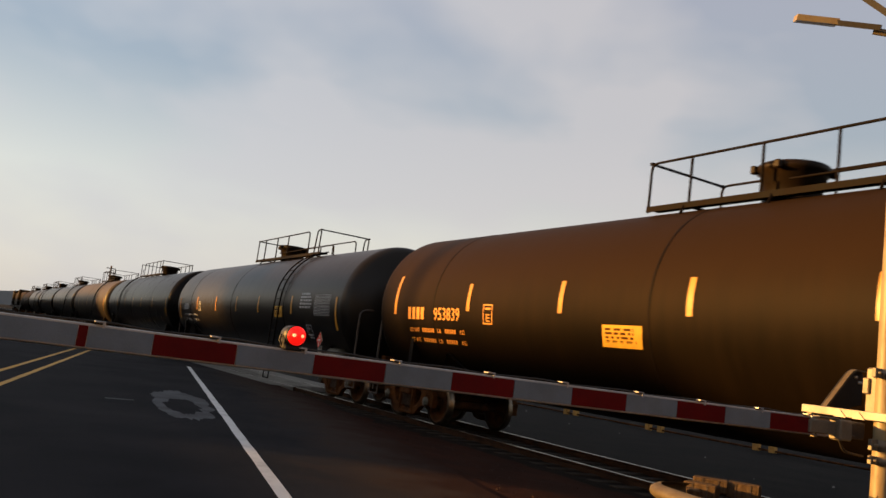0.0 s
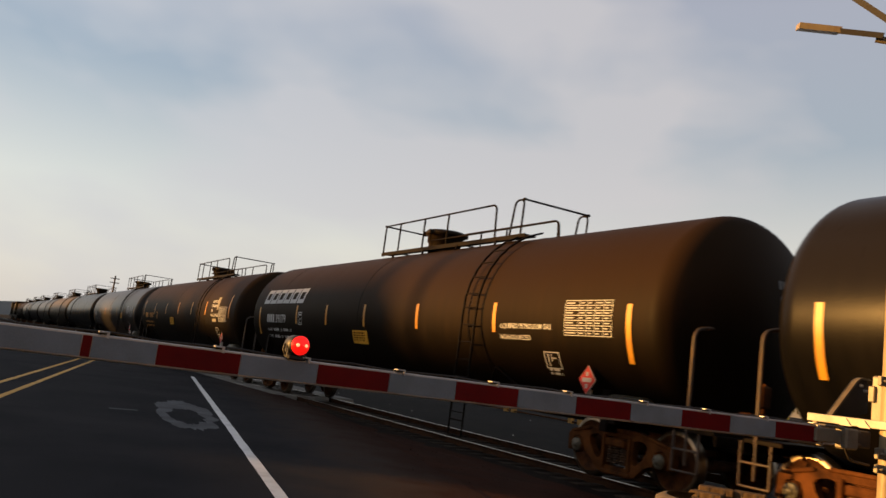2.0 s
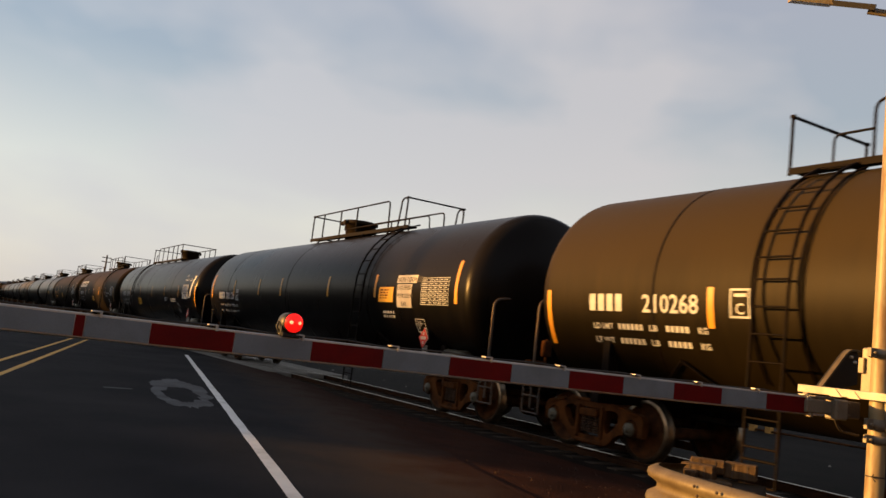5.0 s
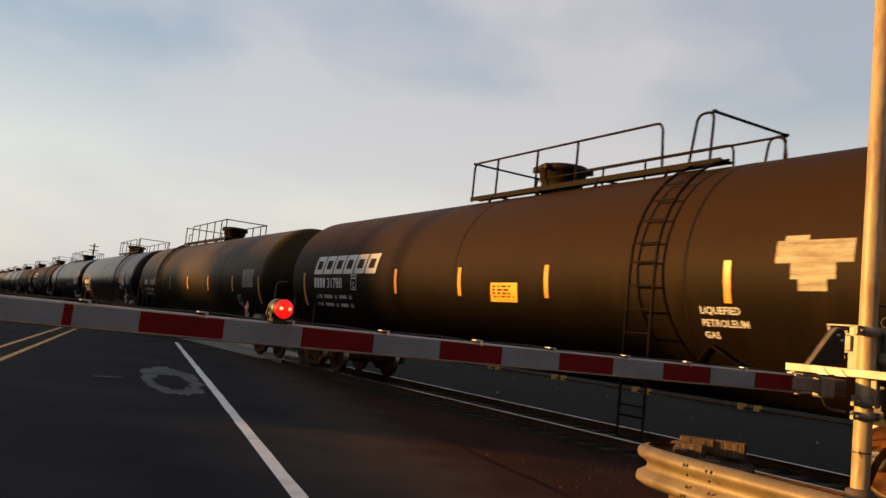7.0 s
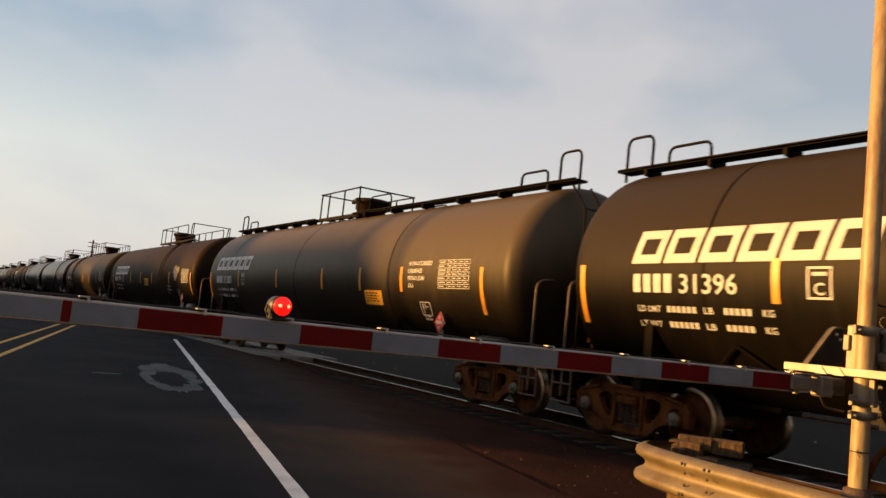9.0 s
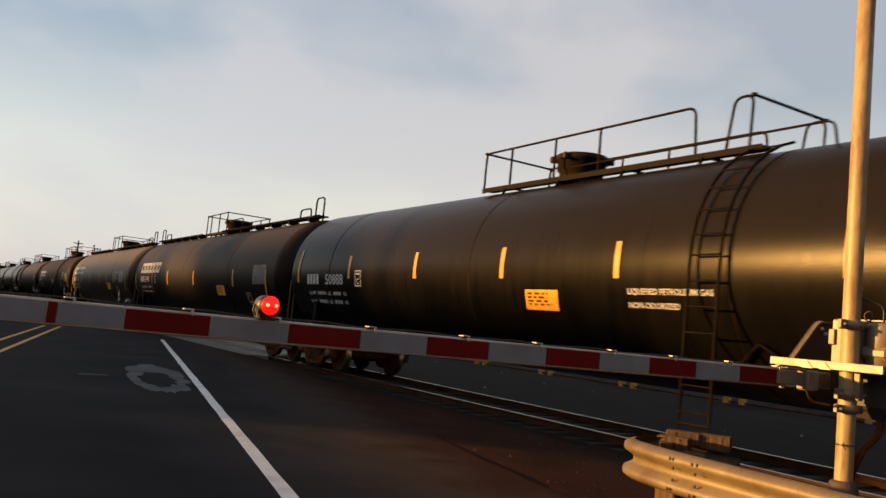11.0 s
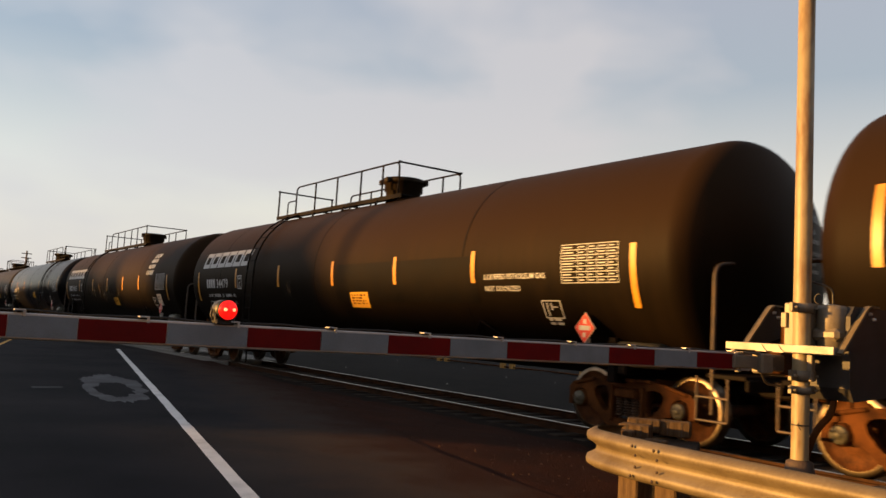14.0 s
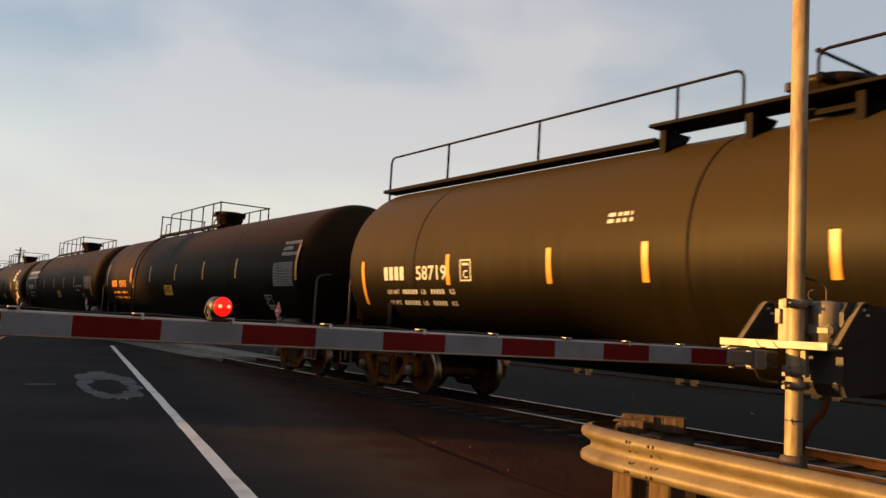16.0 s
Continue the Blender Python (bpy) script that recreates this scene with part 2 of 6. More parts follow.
M_HOUSE = weathered("dull_grey_housing_paint", (0.030, 0.029, 0.029), (0.020, 0.018, 0.017), 0.6, 0.1, scale=3, fine=60, bump=0.1)
M_BASE = weathered("dark_iron_pole_base", (0.035, 0.030, 0.028), (0.08, 0.05, 0.03), 0.6, 0.2, 0.5, scale=5, fine=60, bump=0.3)
M_WOOD = weathered("grey_weathered_post_timber", (0.105, 0.070, 0.040), (0.055, 0.035, 0.020), 0.9, 0.0, 0.2, scale=6, fine=40, stretch=(5, 5, 0.6), bump=0.6)
M_ARM_WHITE = weathered("silver_white_reflective_sheet", (0.175, 0.205, 0.24), (0.14, 0.165, 0.19), 0.5, 0.0, 0.25, scale=6, fine=120, bump=0.06)
M_ARM_RED = weathered("deep_red_reflective_sheet", (0.130, 0.002, 0.003), (0.090, 0.002, 0.003), 0.5, 0.0, 0.15, scale=6, fine=120, bump=0.06)
M_ARM_EDGE = weathered("bare_aluminium_arm_edge", (0.50, 0.49, 0.48), (0.38, 0.37, 0.36), 0.4, 0.5, 0.5, scale=6, fine=80, bump=0.05)
M_WHITE = weathered("white_lettering_paint", (0.42, 0.44, 0.46), (0.30, 0.30, 0.30), 0.55, 0.0, 0.4, scale=4, fine=60, bump=0.05, lo=0.5, hi=0.85)
M_DIM = weathered("dusty_grey_lettering_paint", (0.15, 0.145, 0.14), (0.09, 0.085, 0.08), 0.6, 0.0, 0.4, scale=6, fine=60, bump=0.05)
M_GOLD = weathered("yellow_lettering_paint", (0.56, 0.25, 0.035), (0.40, 0.165, 0.03), 0.55, 0.0, 0.4, scale=4, fine=60, bump=0.05, lo=0.5, hi=0.85)
M_STRIPE = weathered("orange_yellow_reflective_tape", (0.52, 0.245, 0.012), (0.40, 0.175, 0.012), 0.4, 0.0, 0.5, scale=4, fine=60, bump=0.04)
M_PLACARD = weathered("yellow_notice_sheet", (0.60, 0.33, 0.02), (0.50, 0.25, 0.02), 0.5, 0.0, 0.4, scale=5, fine=60, bump=0.04)
M_SHEET = weathered("white_notice_panel", (0.52, 0.49, 0.44), (0.40, 0.36, 0.31), 0.55, 0.0, 0.4, scale=5, fine=60, bump=0.04)
M_HAZ = weathered("red_diamond_placard", (0.60, 0.030, 0.015), (0.46, 0.025, 0.015), 0.5, 0.0, 0.4, scale=5, fine=60, bump=0.04)
M_DARKTXT = weathered("black_print", (0.02, 0.018, 0.016), (0.04, 0.03, 0.03), 0.6, scale=6, fine=60, bump=0.03)
M_BAR = weathered("pale_galvanised_angle", (0.29, 0.285, 0.27), (0.21, 0.20, 0.18), 0.5, 0.2, 0.5, scale=5, fine=70, bump=0.08)
M_SPRING = weathered("dark_coil_spring_steel", (0.07, 0.0385, 0.0196), (0.028, 0.0175, 0.0126), 0.7, 0.0, 0.3, scale=6, fine=60)
M_CAP = weathered("grey_bearing_cap", (0.115, 0.112, 0.085), (0.06, 0.055, 0.04), 0.5, 0.5, 0.5, scale=8, fine=60)
M_LAMP = emitter("lit_red_lens", (1.0, 0.010, 0.006), 0.95)
M_LAMPCORE = emitter("lit_red_bulb", (1.0, 0.22, 0.10), 3.0)
M_HOUSING = weathered("black_lamp_housing", (0.006, 0.006, 0.006), (0.012, 0.011, 0.010), 0.5, scale=6, fine=60)
def faded_paint(name, colour, cover):
    """Scrubbed spray paint: thick in the middle of a puff, gone at its rim, with runs."""
    m, nt, b = principled(name, colour, 0.7, 0.0, 0.2)
    N, Lk = nt.nodes.new, nt.links.new
    co, mp, ln = N("ShaderNodeTexCoord"), N("ShaderNodeMapping"), N("ShaderNodeVectorMath")
    mp.inputs["Location"].default_value, mp.inputs["Scale"].default_value = (0, -1, -1), (0, 2, 2)
    Lk(co.outputs["Generated"], mp.inputs[0])
    ln.operation = "LENGTH"
    Lk(mp.outputs[0], ln.inputs[0])
    edge = N("ShaderNodeMapRange")
    edge.inputs["From Min"].default_value, edge.inputs["From Max"].default_value = 1.0, 0.35
    edge.inputs["To Max"].default_value = cover
    Lk(ln.outputs["Value"], edge.inputs[0])
    mq, n = N("ShaderNodeMapping"), N("ShaderNodeTexNoise")
    mq.inputs["Scale"].default_value = (1, 9, 1.6)
    Lk(co.outputs["Object"], mq.inputs[0])
    Lk(mq.outputs[0], n.inputs["Vector"])
    n.inputs["Scale"].default_value, n.inputs["Detail"].default_value = 1.4, 4.0
    streak, mul = N("ShaderNodeMapRange"), N("ShaderNodeMath")
    streak.inputs["From Min"].default_value, streak.inputs["From Max"].default_value = 0.34, 0.62
    Lk(n.outputs[0], streak.inputs[0])
    mul.operation = "MULTIPLY"
    Lk(edge.outputs[0], mul.inputs[0])
    Lk(streak.outputs[0], mul.inputs[1])
    Lk(mul.outputs[0], b.inputs["Alpha"])
    return m


M_FADED = faded_paint("scrubbed_tan_spray_paint", (0.080, 0.060, 0.034), 0.80)
M_REPAINT = weathered("dull_black_repaint", (0.0030, 0.0022, 0.0014), (0.0062, 0.0042, 0.0024), 0.55, 0.0, 0.05, scale=2, fine=50, bump=0.05)
M_SMEAR = weathered("pale_rolled_on_paint", (0.30, 0.28, 0.23), (0.15, 0.135, 0.105), 0.7, 0.0, 0.2, scale=5, fine=30, bump=0.1, stretch=(1, 0.4, 3))
M_LEAF = weathered("dark_green_foliage", (0.045, 0.060, 0.022), (0.085, 0.095, 0.035), 0.8, 0.0, 0.3, scale=1.5, fine=12)
M_BARK = weathered("brown_bark", (0.11, 0.075, 0.05), (0.06, 0.04, 0.03), 0.9, 0.0, 0.2, scale=4, fine=30, stretch=(3, 3, 0.5), bump=0.6)
# distance haze is put into the hills' pale blue-grey
M_HILL = weathered("far_hills_haze_tint", (0.20, 0.21, 0.23), (0.27, 0.27, 0.27), 1.0, 0.0, 0.0, scale=0.004, fine=0.03, bump=0.0)


# ---------------------------------------------------------------- mesh tools
class Mesh:
    """Collects vertices and faces, with a material slot for each face."""

    def __init__(self):
        self.v, self.f, self.mi, self.smooth = [], [], [], []

    def add(self, verts, faces, mi=0, smooth=False):
        n = len(self.v)
        self.v += [tuple(p) for p in verts]
        for q in faces:
            self.f.append([i + n for i in q])
            self.mi.append(mi)
            self.smooth.append(smooth)
        return self

    def box(self, c, s, m=None, mi=0, bevel=0.0):
        """A box of size s round c, with chamfered edges."""
        bv = min(bevel, 0.45 * min(s))
        hx, hy, hz = s[0] / 2, s[1] / 2, s[2] / 2
        if bv <= 0:
            vs = [(x, y, z) for x in (-hx, hx) for y in (-hy, hy) for z in (-hz, hz)]
            fs = [(0, 1, 3, 2), (4, 6, 7, 5), (0, 4, 5, 1), (2, 3, 7, 6), (0, 2, 6, 4), (1, 5, 7, 3)]
        else:
            bm = bmesh.new()
            bmesh.ops.create_cube(bm, size=1.0)
            for v in bm.verts:
                v.co = Vector((v.co.x * s[0], v.co.y * s[1], v.co.z * s[2]))
            bmesh.ops.bevel(bm, geom=bm.edges[:], offset=bv, segments=1, affect="EDGES")
            bm.verts.index_update()
            vs, fs = [tuple(v.co) for v in bm.verts], [[v.index for v in f.verts] for f in bm.faces]
            bm.free()
        m = m or Matrix()
        self.add([m @ Vector(p) + Vector(c) if m else Vector(p) + Vector(c) for p in vs], fs, mi)
        return self

    def tube(self, pts, r, seg=8, mi=0, closed=False, caps=True):
        """A round bar along pts; r may be one radius or one for each point."""
        pts = [Vector(p) for p in pts]
        rs = r if isinstance(r, (list, tuple)) else [r] * len(pts)
        n = len(pts)
        side, vs = None, []
        for i, p in enumerate(pts):
            a = pts[(i - 1) % n] if (i or closed) else p
            b = pts[(i + 1) % n] if (i < n - 1 or closed) else p
            d = (b - a).normalized()
            if side is None:
                side = d.cross(Vector((0, 0, 1)) if abs(d.z) < 0.9 else Vector((1, 0, 0))).normalized()
            side = (side - d * side.dot(d)).normalized()
            up = d.cross(side)
            vs += [p + (side * math.cos(k * 2 * math.pi / seg) + up * math.sin(k * 2 * math.pi / seg)) * rs[i] for k in range(seg)]
        fs = []
        for i in range(n if closed else n - 1):
            for k in range(seg):
                a, b = i * seg, ((i + 1) % n) * seg
                fs.append((a + k, a + (k + 1) % seg, b + (k + 1) % seg, b + k))
        self.add(vs, fs, mi, True)
        if caps and not closed:
            self.add(vs[:seg], [tuple(range(seg))[::-1]], mi)
            self.add(vs[-seg:], [tuple(range(seg))], mi)
        return self

    def lathe(self, prof, axis="y", c=(0, 0, 0), seg=24, mi=0, smooth=True):
        """Turns the profile (distance along the axis, radius) round the axis."""
        vs = []
        for a, r in prof:
            for k in range(seg):
                t = 2 * math.pi * k / seg
                u, w = r * math.cos(t), r * math.sin(t)
                p = {"y": (u, a, w), "x": (a, u, w), "z": (u, w, a)}[axis]
                vs.append((p[0] + c[0], p[1] + c[1], p[2] + c[2]))
        fs = []
        for i in range(len(prof) - 1):
            for k in range(seg):
                q = (i * seg + k, i * seg + (k + 1) % seg, (i + 1) * seg + (k + 1) % seg, (i + 1) * seg + k)
                fs.append(q if axis != "y" else q[::-1])
        self.add(vs, fs, mi, smooth)
        return self

    def plate(self, outline, c, ux, uy, th, mi=0):
        """A flat plate: outline in the plane of ux and uy, th thick."""
        ux, uy, c = Vector(ux).normalized(), Vector(uy).normalized(), Vector(c)
        w = ux.cross(uy)
        n = len(outline)
        vs = [c + ux * a + uy * b + w * s * th / 2 for s in (-1, 1) for a, b in outline]
        fs = [tuple(range(n))[::-1], tuple(range(n, 2 * n))] + [(i, (i + 1) % n, n + (i + 1) % n, n + i) for i in range(n)]
        self.add(vs, fs, mi)
        return self

    def data(self, name, mats):
        me = bpy.data.meshes.new(name)
        me.from_pydata(self.v, [], self.f)
        for m in mats if isinstance(mats, (list, tuple)) else [mats]:
            me.materials.append(m)
        me.polygons.foreach_set("material_index", self.mi)
        me.polygons.foreach_set("use_smooth", self.smooth)
        me.validate()
        me.update()
        return me


def part(name, mesh, material, parent, label="", at=None):
    """Links a Mesh, or mesh data made before, as one object under parent."""
    me = mesh.data(name, material) if isinstance(mesh, Mesh) else mesh
    ob = new(name, me)
    ob.parent = parent
    if at is not None:
        ob.matrix_basis = at
    return tagged(ob, label)


def thing(name, label, category, group="", at=None, kind=""):
    ob = new(name)
    ob.empty_display_size = 0.2
    if at is not None:
        ob.matrix_basis = at
    return tagged(ob, label, category, group, kind)


def bend(pts, r=0.12, n=5):
    """Rounds the inner corners of a polyline."""
    pts = [Vector(p) for p in pts]
    out = [pts[0]]
    for a, b, c in zip(pts, pts[1:], pts[2:]):
        d1, d2 = (a - b), (c - b)
        k = min(r, 0.45 * d1.length, 0.45 * d2.length)
        p, q = b + d1.normalized() * k, b + d2.normalized() * k
        out += [(p * (1 - t) + b * t) * (1 - t) + (b * (1 - t) + q * t) * t for t in [i / n for i in range(n + 1)]]
    return out + [pts[-1]]



# ---------------------------------------------------------------- ground, road, track
def road_x(y):
    """The white edge line of the road: it nears the track at a slant."""
    return 2.42 + 0.196 * (y - 5.72)


def asphalt_edge(y):
    """Right-hand edge of the asphalt, where the red cinders begin."""
    pts = [(-80, 3.6), (0, 4.0), (4.88, 4.77), (7.46, 5.21), (13.9, 6.84), (19.5, 7.9), (23.6, 8.36)]
    for (a, p), (b, q) in zip(pts, pts[1:]):
        if y <= b:
            return p + (q - p) * (y - a) / (b - a)
    return 8.36 + 0.24 * (y - 23.6)


def grid_sheet(xs, ys, height):
    m = Mesh()
    vs = [(x, y, height(x, y)) for y in ys for x in xs]
    n = len(xs)
    m.add(vs, [(j * n + i, j * n + i + 1, (j + 1) * n + i + 1, (j + 1) * n + i) for j in range(len(ys) - 1) for i in range(n - 1)], 0, True)
    return m


def strip(left, right, ys, z, cols=1, wob=0.0):
    """A sheet between two lines x = left(y) and x = right(y)."""
    m = Mesh()
    vs = []
    for y in ys:
        a, b = left(y), right(y)
        for i in range(cols + 1):
            k = i / cols
            w = wob * noise.noise((a * 3, y * 1.7, i)) if i in (0, cols) else 0
            vs.append((a + (b - a) * k + w, y, z(a + (b - a) * k, y) if callable(z) else z))
    n = cols + 1
    m.add(vs, [(j * n + i, j * n + i + 1, (j + 1) * n + i + 1, (j + 1) * n + i) for j in range(len(ys) - 1) for i in range(cols)], 0, True)
    return m


def build_ground():
    far = [60, 120, 300, 900, 2600]
    xs = [-v for v in far[::-1]] + [i * 2.0 for i in range(-20, 25)] + far[0:1] + [90] + far[1:]
    ys = [-v for v in far[::-1]] + [i * 2.5 for i in range(-16, 45)] + [130, 160, 220, 320, 500, 900, 1600, 2600]

    def height(x, y):
        base = -0.26
        if x > 13.5:
            base += 0.13 * noise.noise((x * 0.5, y * 0.5, 2.0)) + 0.10 * min(1, (x - 13.5) / 4)
        return base
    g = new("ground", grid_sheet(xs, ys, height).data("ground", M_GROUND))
    tagged(g, "dark bare earth and cinders reaching to the horizon", "ground", kind="structure")

    ys = [-80, -40, -20, -10] + [i * 0.5 for i in range(-10, 50)] + [25 + i * 2 for i in range(1, 60)] + [160, 200, 300, 500]
    r = new("road", strip(lambda y: road_x(y) - 9.0 * 1.02, asphalt_edge, ys, -0.006, 24, 0.10).data("road", M_ASPHALT))
    verge = r.data.attributes.new("verge", "FLOAT", "POINT")
    verge.data.foreach_set("value", [max(0.0, min(1.0, 1.0 - (asphalt_edge(v.co.y) - v.co.x) / 2.4)) for v in r.data.vertices])
    tagged(r, "worn dark grey asphalt road slanting over the railway", "road", kind="structure")

    # shoulder of red cinders between asphalt and ballast
    ys = [-60, -40, -20, -10] + [i * 0.4 for i in range(-12, 62)]

    def cz(x, y):
        k = max(0, min(1, (x - asphalt_edge(y)) / max(0.4, TRACK - 1.9 - asphalt_edge(y))))
        return -0.012 - 0.13 * k + 0.025 * noise.noise((x * 2.1, y * 2.1, 0)) * min(1, 4 * k)
    s = new("cinder_shoulder", strip(lambda y: asphalt_edge(y) - 0.25, lambda y: max(TRACK - 1.5, asphalt_edge(y) + 0.2), ys, lambda x, y: cz(x, y) - (0.02 if x < asphalt_edge(y) else 0), 14).data("cinder_shoulder", M_CINDER))
    tagged(s, "dark red cinder gravel shoulder beside the track", "gravel", kind="structure")

    # loose stones on the shoulder
    m = Mesh()
    rng = random.Random(4)
    for i in range(900):
        y = rng.uniform(0.5, 22)
        a = asphalt_edge(y)
        x = a + (TRACK - 1.6 - a) * rng.random() ** 0.8 - (0.5 if rng.random() < 0.12 else 0)
        q = rng.uniform(0.005, 0.017) * (1.5 if rng.random() < 0.1 else 1)
        z = (cz(x, y) if x > a else -0.006) + q * 0.3
        vs = [(x + q * rng.uniform(0.6, 1.2) * dx, y + q * rng.uniform(0.6, 1.2) * dy, z + q * rng.uniform(0.4, 0.9) * dz) for dx, dy, dz in ((1, 0, 0), (-1, 0, 0), (0, 1, 0), (0, -1, 0), (0, 0, 1), (0, 0, -1))]
        m.add(vs, [(0, 2, 4), (2, 1, 4), (1, 3, 4), (3, 0, 4), (2, 0, 5), (1, 2, 5), (3, 1, 5), (0, 3, 5)])
    st = new("loose_gravel", m.data("loose_gravel", M_STONE))
    tagged(st, "scattered reddish gravel stones on the shoulder", "gravel", kind="stuff")

    # painted lines
    ys = [-30, -10] + [i * 0.6 for i in range(0, 70)] + [50, 60, 80, 120]
    def line(name, x0, w, mat, label, until=400, since=-50):
        yy = [y for y in ys if since <= y <= until]
        ob = new(name, strip(lambda y: road_x(y) + x0 - w / 2, lambda y: road_x(y) + x0 + w / 2, yy, -0.002, 1, 0.012).data(name, mat))
        tagged(ob, label, "road marking", kind="structure")
    line("edge_line", 0.0, 0.13, M_WHITE_LINE, "worn white painted edge line on the road", until=29.5)
    line("centre_line", -3.62, 0.11, M_YELLOW_LINE, "yellow painted centre line, one of a pair")
    line("centre_line", -4.15, 0.11, M_YELLOW_LINE, "yellow painted centre line, one of a pair")

    # pale ring of dried spill
    m = Mesh()
    rng = random.Random(9)
    n = 90
    vs = []
    for i in range(n):
        t = 2 * math.pi * i / n
        c, q = math.cos(t), math.sin(t)
        wob = 0.20 * noise.noise((c * 2, q * 2, 3.0)) + 0.16 * noise.noise((c * 5, q * 5, 5.0)) + 0.10 * noise.noise((c * 14, q * 14, 2.0))
        k, g = 0.97 + wob, 1.0 - 1.3 * wob
        vs.append((3.47 + g * (0.30 * c + 0.22 * q), 14.4 + g * 1.32 * q, -0.001))
        vs.append((3.58 + k * (0.52 * c + 0.42 * q), 15.0 + k * 2.65 * q, -0.001))
    m.add(vs, [(2 * i, 2 * i + 1, 2 * ((i + 1) % n) + 1, 2 * ((i + 1) % n)) for i in range(n)])
    ob = new("spill_mark", m.data("spill_mark", M_PATCH))
    tagged(ob, "pale grey ring of dried spill on the asphalt", "stain", kind="structure")
    m = Mesh()
    m.add([(2.25, 14.55, -0.001), (2.72, 14.62, -0.001), (2.72, 14.78, -0.001), (2.25, 14.74, -0.001)], [(0, 1, 2, 3)])
    ob = new("scuff_mark", m.data("scuff_mark", M_PATCH))
    tagged(ob, "short pale scuff on the asphalt", "stain", kind="structure")


def build_track(xc, y0, y1, name, label, ties=True, top=0.0):
    t = thing(name, label, "railway track", kind="structure")
    ys = [y0 + (y1 - y0) * i / 160 for i in range(161)]
    bal = strip(lambda y: xc - 2.0, lambda y: xc + 2.0, ys, lambda x, y: top - 0.13 - 0.05 * max(0, abs(x - xc) - 1.4) / 0.6 + 0.02 * noise.noise((x * 4, y * 4, 1)), 16)
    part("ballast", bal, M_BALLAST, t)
    for s in (-1, 1):
        x = xc + s * 0.7525
        prof = [(-0.035, 0), (0.035, 0), (0.037, -0.03), (0.012, -0.045), (0.010, -0.13), (0.07, -0.15), (0.07, -0.165), (-0.07, -0.165), (-0.07, -0.15), (-0.010, -0.13), (-0.012, -0.045), (-0.037, -0.03)]
        m = Mesh()
        n = len(prof)
        vs = [(x + a, y, top + b) for y in (y0, y1) for a, b in prof]
        for i in range(n):
            m.add([vs[i], vs[(i + 1) % n], vs[n + (i + 1) % n], vs[n + i]], [(3, 2, 1, 0)], 1 if i == 0 else 0)
        m.add(vs[:n], [tuple(range(n))])
        m.add(vs[n:], [tuple(range(n))[::-1]])
        part("rail", m, [M_RAIL, M_RAILTOP], t, "rusty steel rail with a polished head")
    if ties:
        me = Mesh().box((0, 0, 0), (2.6, 0.22, 0.16), bevel=0.012).data("tie", M_TIE)
        for i in range(60):
            part("tie", me, None, t, at=pose(xc + random.uniform(-.03, .03), 1.0 + 0.5 * i, top - 0.195 + random.uniform(-0.006, 0.006), 0, 0, random.uniform(-1, 1)))
    return t


def build_crossing():
    c = thing("crossing_panels", "pale worn concrete panels round the rails where the road crosses", "level crossing", kind="structure")
    def slab(x0, x1, x0b, x1b, ya, yb):
        m = Mesh()
        top = [(x0, ya, 0.002), (x1, ya, 0.002), (x1b, yb, 0.002), (x0b, yb, 0.002)]
        bot = [(a, b, -0.2) for a, b, _ in top]
        m.add(top + bot, [(0, 1, 2, 3), (7, 6, 5, 4), (0, 4, 5, 1), (1, 5, 6, 2), (2, 6, 7, 3), (3, 7, 4, 0)])
        return m
    xs = [(TRACK - 1.55, TRACK - 0.80), (TRACK - 0.68, TRACK - 0.02), (TRACK + 0.02, TRACK + 0.68), (TRACK + 0.80, TRACK + 1.75)]
    for i in range(14):
        ya = 23.7 + i * 2.45
        for k, (a, b) in enumerate(xs):
            part("concrete_panel", slab(a, b, a, b, ya + 0.03 + (0.0 if i else 0.5 * k), ya + 2.42), M_CONCRETE, c)


# ---------------------------------------------------------------- crossing gate
ARM_P = Vector((0.809, 4.167, 1.215))       # a joint of the stripes
ARM_U = Vector((0.9948, -0.1013, 0.0)).normalized()
STRIPE = 0.406
POLE_X, POLE_Y = 6.00, 3.64


